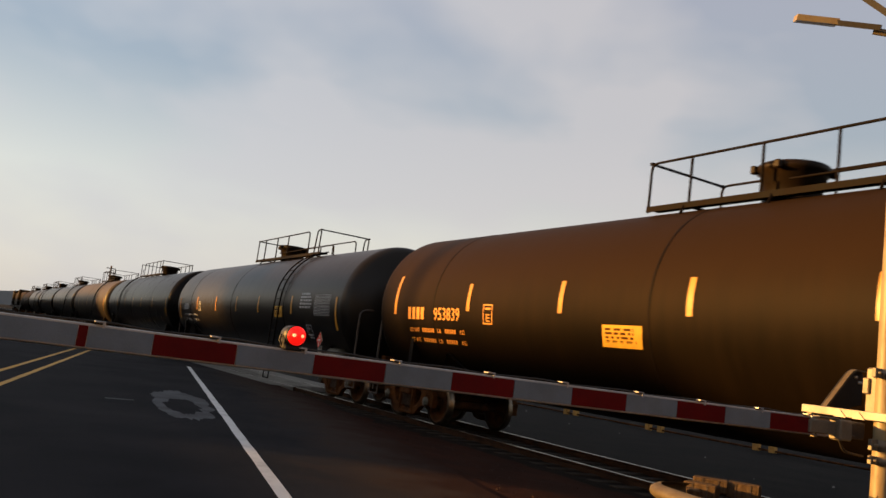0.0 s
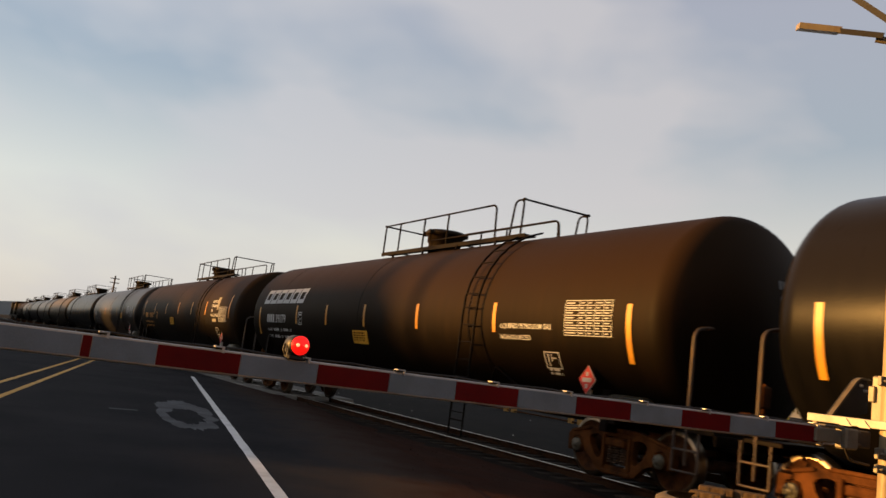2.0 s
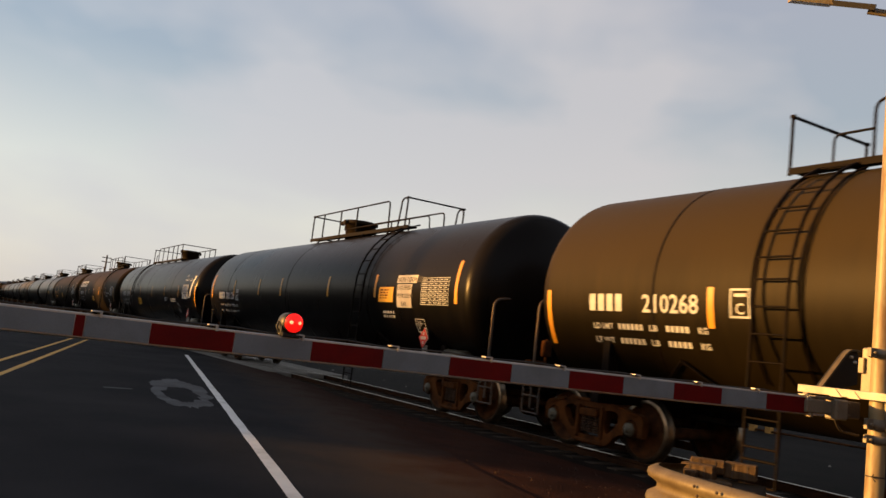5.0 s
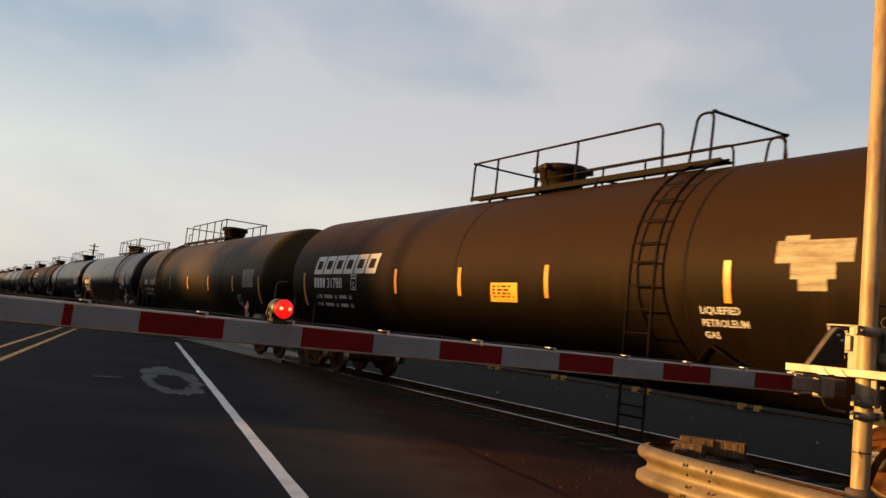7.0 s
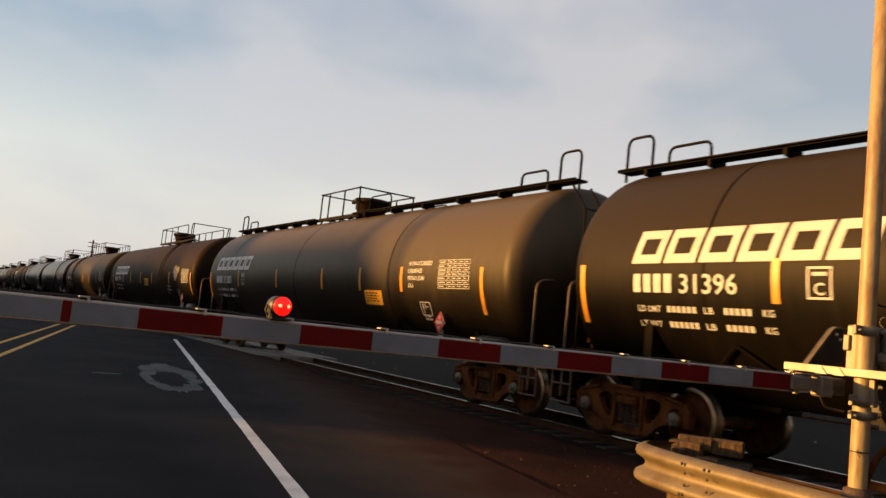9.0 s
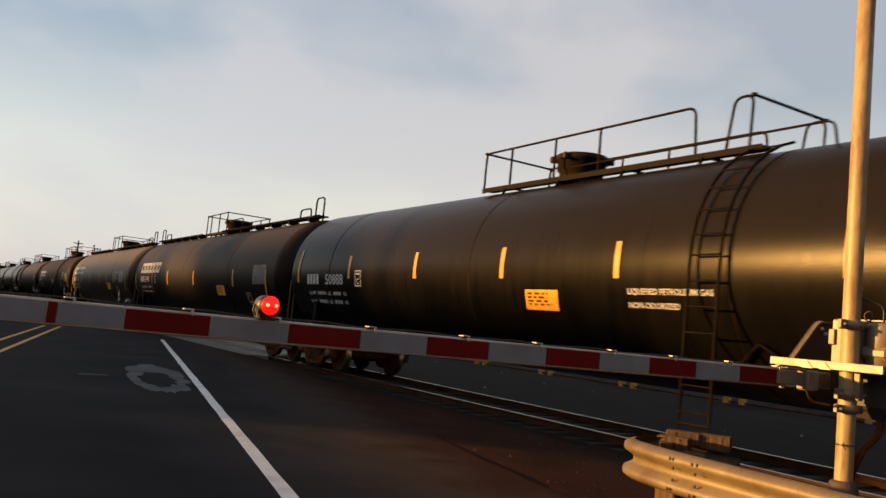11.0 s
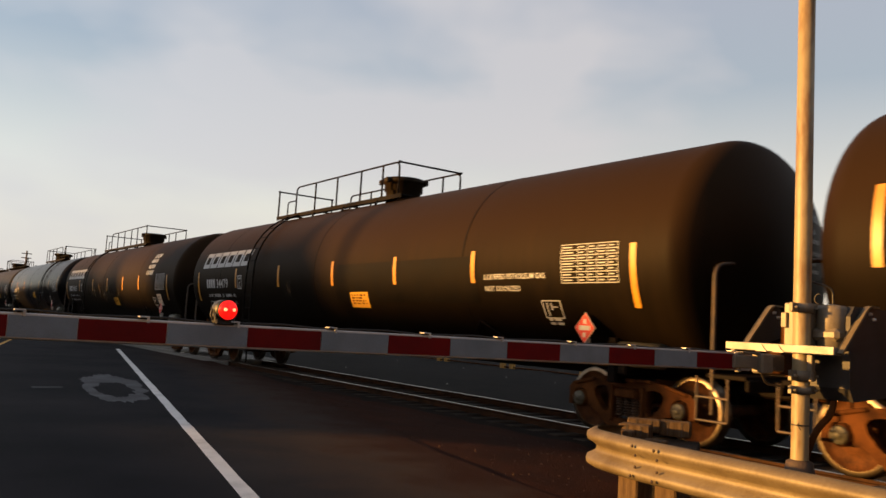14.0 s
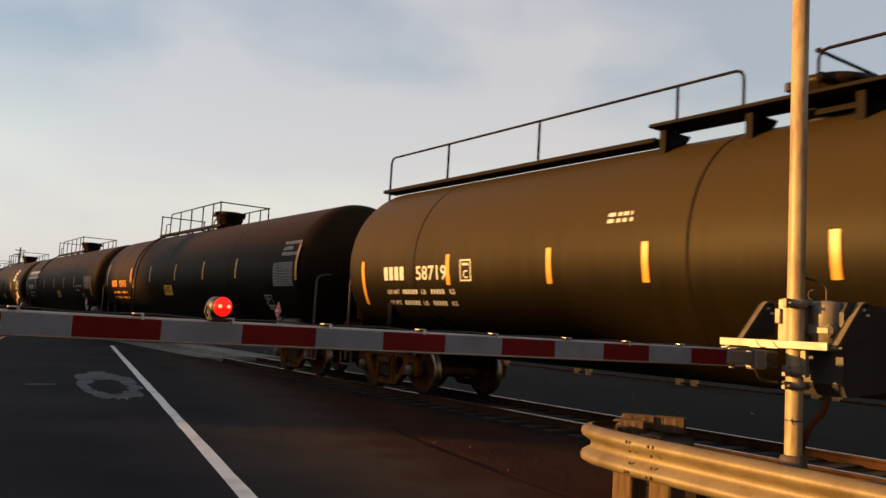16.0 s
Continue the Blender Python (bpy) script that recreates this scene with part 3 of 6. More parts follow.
def build_gate():
    g = thing("crossing_gate", "lowered railway crossing gate with red and white striped arm", "crossing gate", at=pose(POLE_X, POLE_Y, 0))
    inv = Vector((POLE_X, POLE_Y, 0))
    back = Vector((0, 0, 1)).cross(ARM_U)

    def at(i, up=0.0, out=0.0):
        return ARM_P + ARM_U * (i * STRIPE) + Vector((0, 0, up)) + back * out - inv

    def panel(i0, i1, h0, h1, th=0.045, off=0.0):
        m = Mesh()
        vs = []
        for i, hh in ((i0, h0), (i1, h1)):
            for o in (-th / 2 + off, th / 2 + off):
                for z in (-hh / 2, hh / 2):
                    vs.append(at(i, z, o))
        m.add(vs, [(0, 1, 3, 2), (4, 6, 7, 5), (0, 4, 5, 1), (2, 3, 7, 6), (0, 2, 6, 4), (1, 5, 7, 3)])
        return m
    hgt = lambda i: 0.112 + 0.0008 * i
    arm = part("gate_arm", panel(-9.0, 11.4, hgt(-9), hgt(11.4), 0.036), M_ARM_EDGE, g, "long flat aluminium gate arm")
    stripes = [(-9.0, -8.0, 1), (-8.0, -7.0, 0), (-7, -6, 1), (-6, -5, 0), (-5, -4, 1), (-4, -3, 0), (-3, -2.02, 1), (-2.02, -0.84, 0), (-0.84, -0.73, 1), (-0.73, 0, 0)]
    stripes += [(k, k + 1, 1 - k % 2) for k in range(0, 11)]
    for a, b, red in stripes:
        part("stripe", panel(a + 0.004, b - 0.004, hgt(a) - 0.012, hgt(b) - 0.012, 0.046), M_ARM_RED if red else M_ARM_WHITE, arm, "dark red reflective stripe" if red else "silver white reflective stripe")
    for e in (-1, 1):        # rolled edges
        m = Mesh()
        m.tube([at(-9, e * hgt(-9) / 2), at(11.4, e * hgt(11) / 2)], 0.007, 6)
        part("arm_edge", m, M_ARM_EDGE, arm, "bare aluminium edge of the arm")
    for k, i in enumerate([-4.2, -2.4, -0.62, 0.72, 1.82, 3.15, 4.6, 5.85, 7.25, 8.5, 9.75, 10.9]):       # cable clips
        m = Mesh()
        m.box(at(i, 0.075, -0.005), (0.05, 0.05, 0.008), bevel=0.002)
        m.box(at(i + 0.05, 0.062, -0.026), (0.012, 0.006, 0.03))
        part("cable_clip", m, M_ARM_EDGE, arm, "small bright metal cable clip")
    # lamp on the arm
    c = at(1.69, 0.134)
    lamp = part("arm_lamp", Mesh().lathe([(-0.055, 0.030), (-0.055, 0.052), (0.050, 0.052), (0.06, 0.040), (0.06, 0.0)], "y", c, 20), M_HOUSING, arm, "round black gate lamp with a glowing red lens")
    m = Mesh().lathe([(-0.085, 0.0), (-0.083, 0.022), (-0.074, 0.040), (-0.056, 0.050)], "y", c, 20)
    part("lens", m, M_LAMP, lamp, "lit red lens")
    for dx in (-0.022, 0.022):
        m = Mesh().lathe([(-0.092, 0.0), (-0.088, 0.008), (-0.080, 0.010)], "y", c + Vector((dx, 0.001, 0.002)), 10)
        part("bulb", m, M_LAMPCORE, lamp, "bright bulb in the lens")
    m = Mesh()
    m.box(c + Vector((0, 0, -0.062)), (0.10, 0.07, 0.030), bevel=0.006)
    for dx in (-0.048, 0.048):
        m.box(c + Vector((dx, 0, -0.045)), (0.012, 0.05, 0.05), bevel=0.003)
    m.tube([c + Vector((-0.05, 0, -0.06)), c + Vector((-0.07, 0, -0.03)), c + Vector((-0.06, 0.01, 0.0))], 0.006, 6)
    part("lamp_bracket", m, M_HOUSING, lamp)
    # wire along the arm
    m = Mesh()
    m.tube([at(-4 + 0.5 * k, 0.072 + 0.006 * math.sin(k * 2.1), 0.012) for k in range(31)], 0.005, 5)
    part("cable", m, M_HOUSING, arm, "thin black cable along the arm")

    # pole
    m = Mesh().lathe([(0.44, 0.066), (2.6, 0.066), (2.62, 0.065), (5.6, 0.065), (5.62, 0.0)], "z", (0, 0, 0), 24)
    pole = part("pole", m, M_POLE, g, "cream painted steel pole with rust runs")
    m = Mesh().lathe([(-0.12, 0.30), (0.06, 0.30), (0.09, 0.20), (0.16, 0.155), (0.38, 0.115), (0.47, 0.098), (0.485, 0.07)], "z", (0, 0, 0), 20)
    part("pole_base", m, M_BASE, g, "dark cast iron pole base")
    m = Mesh().box((0.03, 0.0, 0.05), (0.75, 0.7, 0.34), bevel=0.03)
    part("foundation", m, M_BASE, g, "dark stained foundation block")
    m = Mesh()
    for z in (0.0,):
        m.lathe([(0.745, 0.069), (0.75, 0.071), (0.755, 0.069)], "z", (0, 0, 0), 20)
    m.tube([(-0.07, -0.02, 0.752), (-0.10, -0.05, 0.77)], 0.004, 5)
    m.tube([(-0.07, -0.02, 0.752), (-0.09, -0.06, 0.72)], 0.004, 5)
    part("wire_tie", m, M_HOUSING, g, "twisted dark wire round the pole")

    # clamps with bolts
    along, away = ARM_U, back
    for z0, hh in ((1.66, 0.07), (1.13, 0.08), (1.02, 0.06)):
        m = Mesh().lathe([(z0 - hh / 2, 0.066), (z0 - hh / 2, 0.082), (z0 + hh / 2, 0.082), (z0 + hh / 2, 0.066)], "z", (0, 0, 0), 20)
        for s in (-1, 1):
            m.box(tuple(along * (s * 0.115) + Vector((0, -0.01, z0))), (0.075, 0.032, hh), bevel=0.004)
            m.lathe([(-0.045, 0.0), (-0.045, 0.012), (-0.02, 0.012)], "y", tuple(along * (s * 0.125) + Vector((0, -0.01, z0))), 6)
        part("clamp", m, M_CASE, pole, "bolted steel clamp")
    # mechanism behind the pole: lit faces look towards -x, the road
    m = Mesh().box((0.14, 0.06, 1.525), (0.32, 0.17, 0.35), bevel=0.012)
    m.box((0.02, 0.03, 1.72), (0.05, 0.07, 0.12), bevel=0.008)
    m.box((-0.03, 0.13, 1.56), (0.03, 0.05, 0.12), bevel=0.006)
    part("gear_case", m, M_CASE, g, "grey painted gear case beside the pole")
    m = Mesh().lathe([(1.34, 0.0), (1.34, 0.115), (1.66, 0.115), (1.69, 0.10), (1.705, 0.0)], "z", (0.22, -0.125, 0), 24)
    m.box((0.22, -0.125, 1.46), (0.25, 0.23, 0.10), bevel=0.03)
    part("motor_case", m, M_CASE, g, "rounded grey motor case beside the pole")
    m = Mesh()
    m.plate([(0.26, 0.0), (0.98, 0.05), (1.06, 0.18), (1.06, 0.66), (0.98, 0.74), (0.26, 0.74), (0.20, 0.66), (0.20, 0.10)], (0, -0.06, 0.95), (1, 0, 0), (0, 0, 1), 0.44)
    hs = part("mechanism_housing", m, M_HOUSE, g, "dull grey mechanism housing behind the pole")
    for (x, z) in ((0.40, 1.62), (0.48, 1.56), (0.56, 1.55), (0.36, 1.50)):
        part("bolt", Mesh().lathe([(-0.290, 0.0), (-0.288, 0.009), (-0.275, 0.011)], "y", (x, 0, z), 8), M_CAP, hs, "bright bolt head")
    # fork: cross bar along the track and two bent arms up to the pivots
    m = Mesh()
    m.box((-0.10, 0.145, 1.335), (0.020, 0.94, 0.062), bevel=0.004)
    m.box((0.02, 0.185, 1.310), (0.24, 0.86, 0.012), bevel=0.003)
    m.box((0.02, -0.24, 1.335), (0.24, 0.012, 0.058), bevel=0.003)
    for y in (0.275, 0.125):
        m.plate([(-0.05, 0.03), (0.05, 0.03), (0.0, 0.085)], (-0.115, y, 1.27), (0, 1, 0), (0, 0, 1), 0.010)
    part("cross_bar", m, M_BAR, g, "pale angle iron cross bar")
    for y in (0.52, -0.315):        # a plate with a flange along its front edge
        edge = bend([(-0.02, 0, 1.32), (0.34, 0, 1.675), (0.40, 0, 1.705), (0.52, 0, 1.705)], 0.10)
        m = Mesh()
        rim = [(p.x, p.z) for p in edge]
        m.plate(rim + [(0.56, 1.66), (0.56, 1.42), (0.30, 1.36)], (0, y + 0.022, 0), (1, 0, 0), (0, 0, 1), 0.014)
        arm_plate = part("fork_plate", m, M_HOUSE, g, "dull grey fork plate")
        m = Mesh()
        m.plate(rim + [(a + 0.012, b - 0.014) for a, b in rim[::-1]], (0, y, 0), (1, 0, 0), (0, 0, 1), 0.05)
        part("flange", m, M_GALV, arm_plate, "sunlit galvanised flange")
        for a, b in ((0.44, 1.64), (0.50, 1.60)):
            part("bolt", Mesh().lathe([(y - 0.012, 0.0), (y - 0.010, 0.012), (y + 0.016, 0.015)], "y", (a, 0, b), 8), M_ARM_EDGE, arm_plate, "bright bolt head")
    m = Mesh().box((0.0, -0.08, 1.20), (0.05, 0.05, 0.22), bevel=0.006)
    part("drop_bar", m, M_CASE, g, "short steel drop bar")
    m = Mesh().box((-0.09, 0.545, 1.275), (0.04, 0.045, 0.07), bevel=0.005)
    part("bar_end", m, M_CASE, g)
    # arm root
    m = Mesh()
    m.box(at(11.25, 0.0), (0.30, 0.06, 0.095), bevel=0.008)
    m.box(at(11.75, -0.005), (0.14, 0.10, 0.15), bevel=0.012)
    m.box(at(11.1, -0.062), (0.03, 0.04, 0.03), bevel=0.004)
    m.box(at(11.35, 0.07), (0.22, 0.07, 0.014), bevel=0.003)
    part("arm_socket", m, M_CASE, g, "grey metal socket holding the arm")
    m = Mesh()
    for z in (-0.04, 0.045):
        m.tube([at(11.6, z, -0.03), at(12.7, z, 0.12)], 0.012, 6)
    m.box(at(12.25, 0.0, 0.10), (0.26, 0.10, 0.13), bevel=0.01)
    m.tube(bend([at(11.7, -0.02, 0.02), at(12.0, -0.16, 0.05), at(12.6, -0.18, 0.08)], 0.06), 0.010, 6)
    part("shear_link", m, M_BASE, g, "dark link between arm and mechanism")
    m = Mesh()
    m.tube(bend([(0.36, -0.05, 1.69), (0.36, -0.05, 1.84), (0.28, 0.05, 1.88), (0.12, 0.05, 1.89)], 0.06), 0.010, 6)
    ring = [(0.20, -0.02 + 0.035 * math.cos(k * 0.7), 1.745 + 0.04 * math.sin(k * 0.7)) for k in range(9)]
    m.tube(ring, 0.006, 5, closed=True)
    part("cable", m, M_HOUSING, g, "black cable above the case")
    m = Mesh()
    m.tube(bend([(0.30, -0.10, 1.02), (0.28, -0.10, 0.84), (0.14, -0.05, 0.72), (0.10, 0.0, 0.52), (0.07, 0.0, 0.42)], 0.1), 0.026, 10)
    part("conduit", m, M_RUST, g, "rusty bent conduit pipe")
    return g, at


def build_crossbuck(g):
    """Folded crossbuck boards on the pole; they stand almost edge-on to the eye."""
    w = Vector((0.80, 0.47, 0.40)).normalized()
    for name, a, b, tip in (("crossbuck_board", (-0.10, 0.14, 4.43), (-0.47, 0.66, 4.55), True), ("crossbuck_board", (0.0, 0.0, 4.44), (-0.42, 0.56, 5.02), False), ("crossbuck_board", (0.0, 0.0, 4.40), (0.36, -0.50, 4.15), False)):
        a, b = Vector(a), Vector(b)
        u = (b - a).normalized()
        L = (b - a).length
        m = Mesh()
        if tip:       # outer half folded towards the road
            # the inner half's shade is put into its dark grey colour
            inner = Mesh().plate([(0, -0.11), (L * 0.52, -0.11), (L * 0.52, 0.11), (0, 0.11)], a, u, w, 0.045)
            part("crossbuck_inner", inner, M_HOUSE, g, "inner half of the crossbuck board, shade painted in dark grey")
            w2 = (w + u * 0.25 + Vector((0, 0, -0.12))).normalized()
            m.plate([(0, -0.11), (L * 0.50, -0.11), (L * 0.50, 0.11), (0, 0.11)], a + u * L * 0.51, (u - w * 0.25).normalized(), w2, 0.048)
        else:
            m.plate([(0, -0.11), (L, -0.11), (L, 0.11), (0, 0.11)], a, u, w, 0.05)
        # sunlit tip painted cream, boards out of the sun painted dark grey
        part(name, m, M_POLE if tip else M_HOUSE, g, "folded crossbuck board, seen edge-on, light or shade in its colour")
    m = Mesh()
    m.tube([(0, 0, 4.35), (-0.14, 0.18, 4.40)], 0.03, 8)
    part("crossbuck_clamp", m, M_CASE, g)


# ---------------------------------------------------------------- guardrail
def build_guardrail():
    gr = thing("guardrail", "galvanised W-beam guardrail with a rounded end on timber posts", "guardrail", at=pose(4.9, 4.0, 0))
    o = Vector((4.9, 4.0, 0))
    top = 0.585
    # way of the beam in plan, from behind the camera's right to the rounded end
    way = bend([(4.36, -3.0, 0), (4.72, 2.4, 0), (4.86, 4.35, 0), (4.98, 4.82, 0), (5.22, 5.02, 0), (5.50, 4.96, 0)], 0.42, 8)
    fine = []
    for a, b in zip(way, way[1:]):
        k = max(1, int((b - a).length / 0.25))
        fine += [a + (b - a) * i / k for i in range(k)]
    fine.append(way[-1])
    prof = [(0.0, 0.0), (0.030, -0.006), (0.078, -0.034), (0.083, -0.062), (0.075, -0.088), (0.015, -0.122), (0.000, -0.140), (0.000, -0.172), (0.015, -0.190), (0.075, -0.224), (0.083, -0.250), (0.078, -0.278), (0.030, -0.306), (0.0, -0.312)]
    m = Mesh()
    vs = []
    for i, p in enumerate(fine):
        a, b = fine[max(0, i - 1)], fine[min(len(fine) - 1, i + 1)]
        d = (b - a).normalized()
        out = Vector((-d.y, d.x, 0))          # towards the road
        for th in (0, 1):
            vs += [p + out * (q - 0.006 * th) + Vector((0, 0, top + z + 0.0)) - o for q, z in prof]
    n = len(prof)
    fs = []
    for i in range(len(fine) - 1):
        for k in range(n - 1):
            a, b = i * 2 * n + k, (i + 1) * 2 * n + k
            fs.append((a, a + 1, b + 1, b))
            fs.append((a + n, b + n, b + n + 1, a + n + 1))
        for k in (0, n - 1):
            a, b = i * 2 * n + k, (i + 1) * 2 * n + k
            fs.append((a, b, b + n, a + n))
    m.add(vs, fs, 0, True)
    part("beam", m, M_GALV, gr, "corrugated galvanised beam, warm in the evening sun")
    # bolts and slots of the splice
    for (bx, by, out) in ((4.80, 3.95, 0.0), (4.83, 4.18, 0.0)):
        for z in (-0.045, -0.115, -0.200, -0.265):
            depth = 0.082 if z in (-0.045, -0.265) else 0.045
            mm = Mesh().lathe([(-0.010, 0.0), (-0.008, 0.009), (0.002, 0.013)], "x", (bx - depth - 4.9, by - 4.0 + 0.05 * math.sin(90 * z), top + z), 10)
            part("bolt", mm, M_BASE, gr, "dark bolt head")
    for x, y, w in ((4.98, 4.05, 0.20), (5.02, 4.45, 0.20), (4.93, 2.45, 0.2), (4.80, 0.6, 0.2), (4.70, -1.3, 0.2)):
        part("post", Mesh().box((x - 4.9 + 0.04, y - 4.0, 0.16), (0.19, w, 0.78), bevel=0.012), M_WOOD, gr, "weathered timber post")
    return gr


def build_tie_pile():
    """Old timber ends and a dark box behind the guardrail."""
    me = [("timber_block", (5.56, 5.13, 0.46), (0.16, 0.32, 0.14), 34), ("timber_block", (5.78, 5.10, 0.49), (0.17, 0.28, 0.17), 30), ("timber_block", (5.98, 5.18, 0.55), (0.15, 0.30, 0.12), 40), ("timber_block", (6.18, 4.98, 0.54), (0.16, 0.28, 0.14), 34), ("timber_block", (5.70, 4.80, 0.43), (0.12, 0.20, 0.10), 32)]
    for name, c, s, rz in me:
        t = thing(name, "old split timber tie end stacked behind the guardrail", "timber", "stacked tie ends", at=pose(c[0], c[1], c[2], 0, 0, rz))
        part("block", Mesh().box((0, 0, 0), s, bevel=0.012), M_WOOD, t)
        for k in (-1, 1):
            part("strap", Mesh().box((-s[0] / 2 - 0.001, k * s[1] * 0.22, 0), (0.006, 0.012, s[2] * 0.92)), M_BASE, t, "dark crack in the timber")
    t = thing("tie_stack", "dark creosoted old ties stacked behind the guardrail", "timber", at=pose(5.95, 4.85, 0, 0, 0, 36))
    for k, (z, w) in enumerate(((-0.02, 0.62), (0.17, 0.58), (0.34, 0.50))):
        part("old_tie", Mesh().box((0, 0, z), (0.85 - 0.08 * k, w, 0.19), bevel=0.015), M_TIE, t)


# ---------------------------------------------------------------- beyond the track
def build_far_side():
    f = thing("low_fence", "low two-rail pipe fence with yellow posts beyond the track", "fence", at=pose(22.8, 10, 0))
    ys = [-14, 60]
    for z in (0.31, -0.10):
        part("rail", Mesh().tube([(0, ys[0], z), (0, ys[1], z)], 0.035, 8), M_RUST, f, "rusty horizontal pipe")
    for i in range(14):
        y = 17.7 + (i - 6) * 4.87 - 10
        for dy in (-0.31, 0.31):
            part("post", Mesh().box((0.0, y + dy, 0.03), (0.20, 0.20, 0.50), bevel=0.012), M_WOODY, f, "sunlit yellow-painted timber post")
    # litter of pale stones and rubbish on the dark ground
    m = Mesh()
    rng = random.Random(21)
    for i in range(18):
        x, y = rng.uniform(12.2, 19.5), rng.uniform(4, 34)
        q = rng.uniform(0.015, 0.05)
        m.add([(x + q, y, -0.15), (x - q, y, -0.15), (x, y + q, -0.15), (x, y - q, -0.15), (x, y, -0.15 + q)], [(0, 2, 4), (2, 1, 4), (1, 3, 4), (3, 0, 4)])
    ob = new("pale_litter", m.data("pale_litter", M_CONCRETE))
    tagged(ob, "scattered pale stones and scraps on dark ground", "litter", kind="stuff")


M_WOODY = weathered("yellow_painted_timber", (0.50, 0.27, 0.06), (0.30, 0.16, 0.05), 0.8, 0.0, 0.3, scale=5, fine=50, bump=0.3)


def leaf_crown(seed, rad, height, base, count):
    """A crown of many small leaf clumps round uneven lobes."""
    rng = random.Random(seed)
    m = Mesh()
    lobes = [(rng.uniform(-.55, .55) * rad, rng.uniform(-.55, .55) * rad, base + height * rng.uniform(0.15, 0.9), rad * rng.uniform(0.35, 0.6)) for _ in range(11)]
    for i in range(count):
        lx, ly, lz, lr = lobes[i % len(lobes)]
        d = Vector((rng.gauss(0, 1), rng.gauss(0, 1), rng.gauss(0, 0.9))).normalized() * lr * rng.uniform(0.55, 1.08)
        p = Vector((lx, ly, lz)) + d
        s = rng.uniform(0.14, 0.34)
        a = Vector((rng.gauss(0, 1), rng.gauss(0, 1), rng.gauss(0, 1))).normalized()
        b = a.orthogonal().normalized()
        c = a.cross(b)
        m.add([p + b * s, p + c * s * 0.7, p - b * s, p - c * s * 0.7 + a * s * 0.3], [(0, 1, 2), (0, 2, 3)])
    return m


def build_tree(x, y, hgt, rad, seed, label, group):
    rng = random.Random(seed)
    t = thing("tree", label, "tree", group, at=pose(x, y, -0.25))
    m = Mesh()
    m.tube([(0, 0, 0), (0.1, 0.05, hgt * 0.3), (0.0, 0.1, hgt * 0.6), (0.1, 0, hgt * 0.85)], [0.045 * hgt ** 0.9, 0.035 * hgt ** 0.9, 0.02 * hgt ** 0.9, 0.02], 9)
    for i in range(7):
        a, z = rng.uniform(0, 6.28), hgt * rng.uniform(0.3, 0.7)
        m.tube([(0.05, 0.05, z), (math.cos(a) * rad * 0.4, math.sin(a) * rad * 0.4, z + hgt * 0.1), (math.cos(a) * rad * 0.75, math.sin(a) * rad * 0.75, z + hgt * 0.2)], [0.09, 0.06, 0.02], 6)
    part("trunk", m, M_BARK, t)
    part("crown", leaf_crown(seed, rad, hgt * 0.75, hgt * 0.25, int(1500 * rad / 3)), M_LEAF, t)
    return t


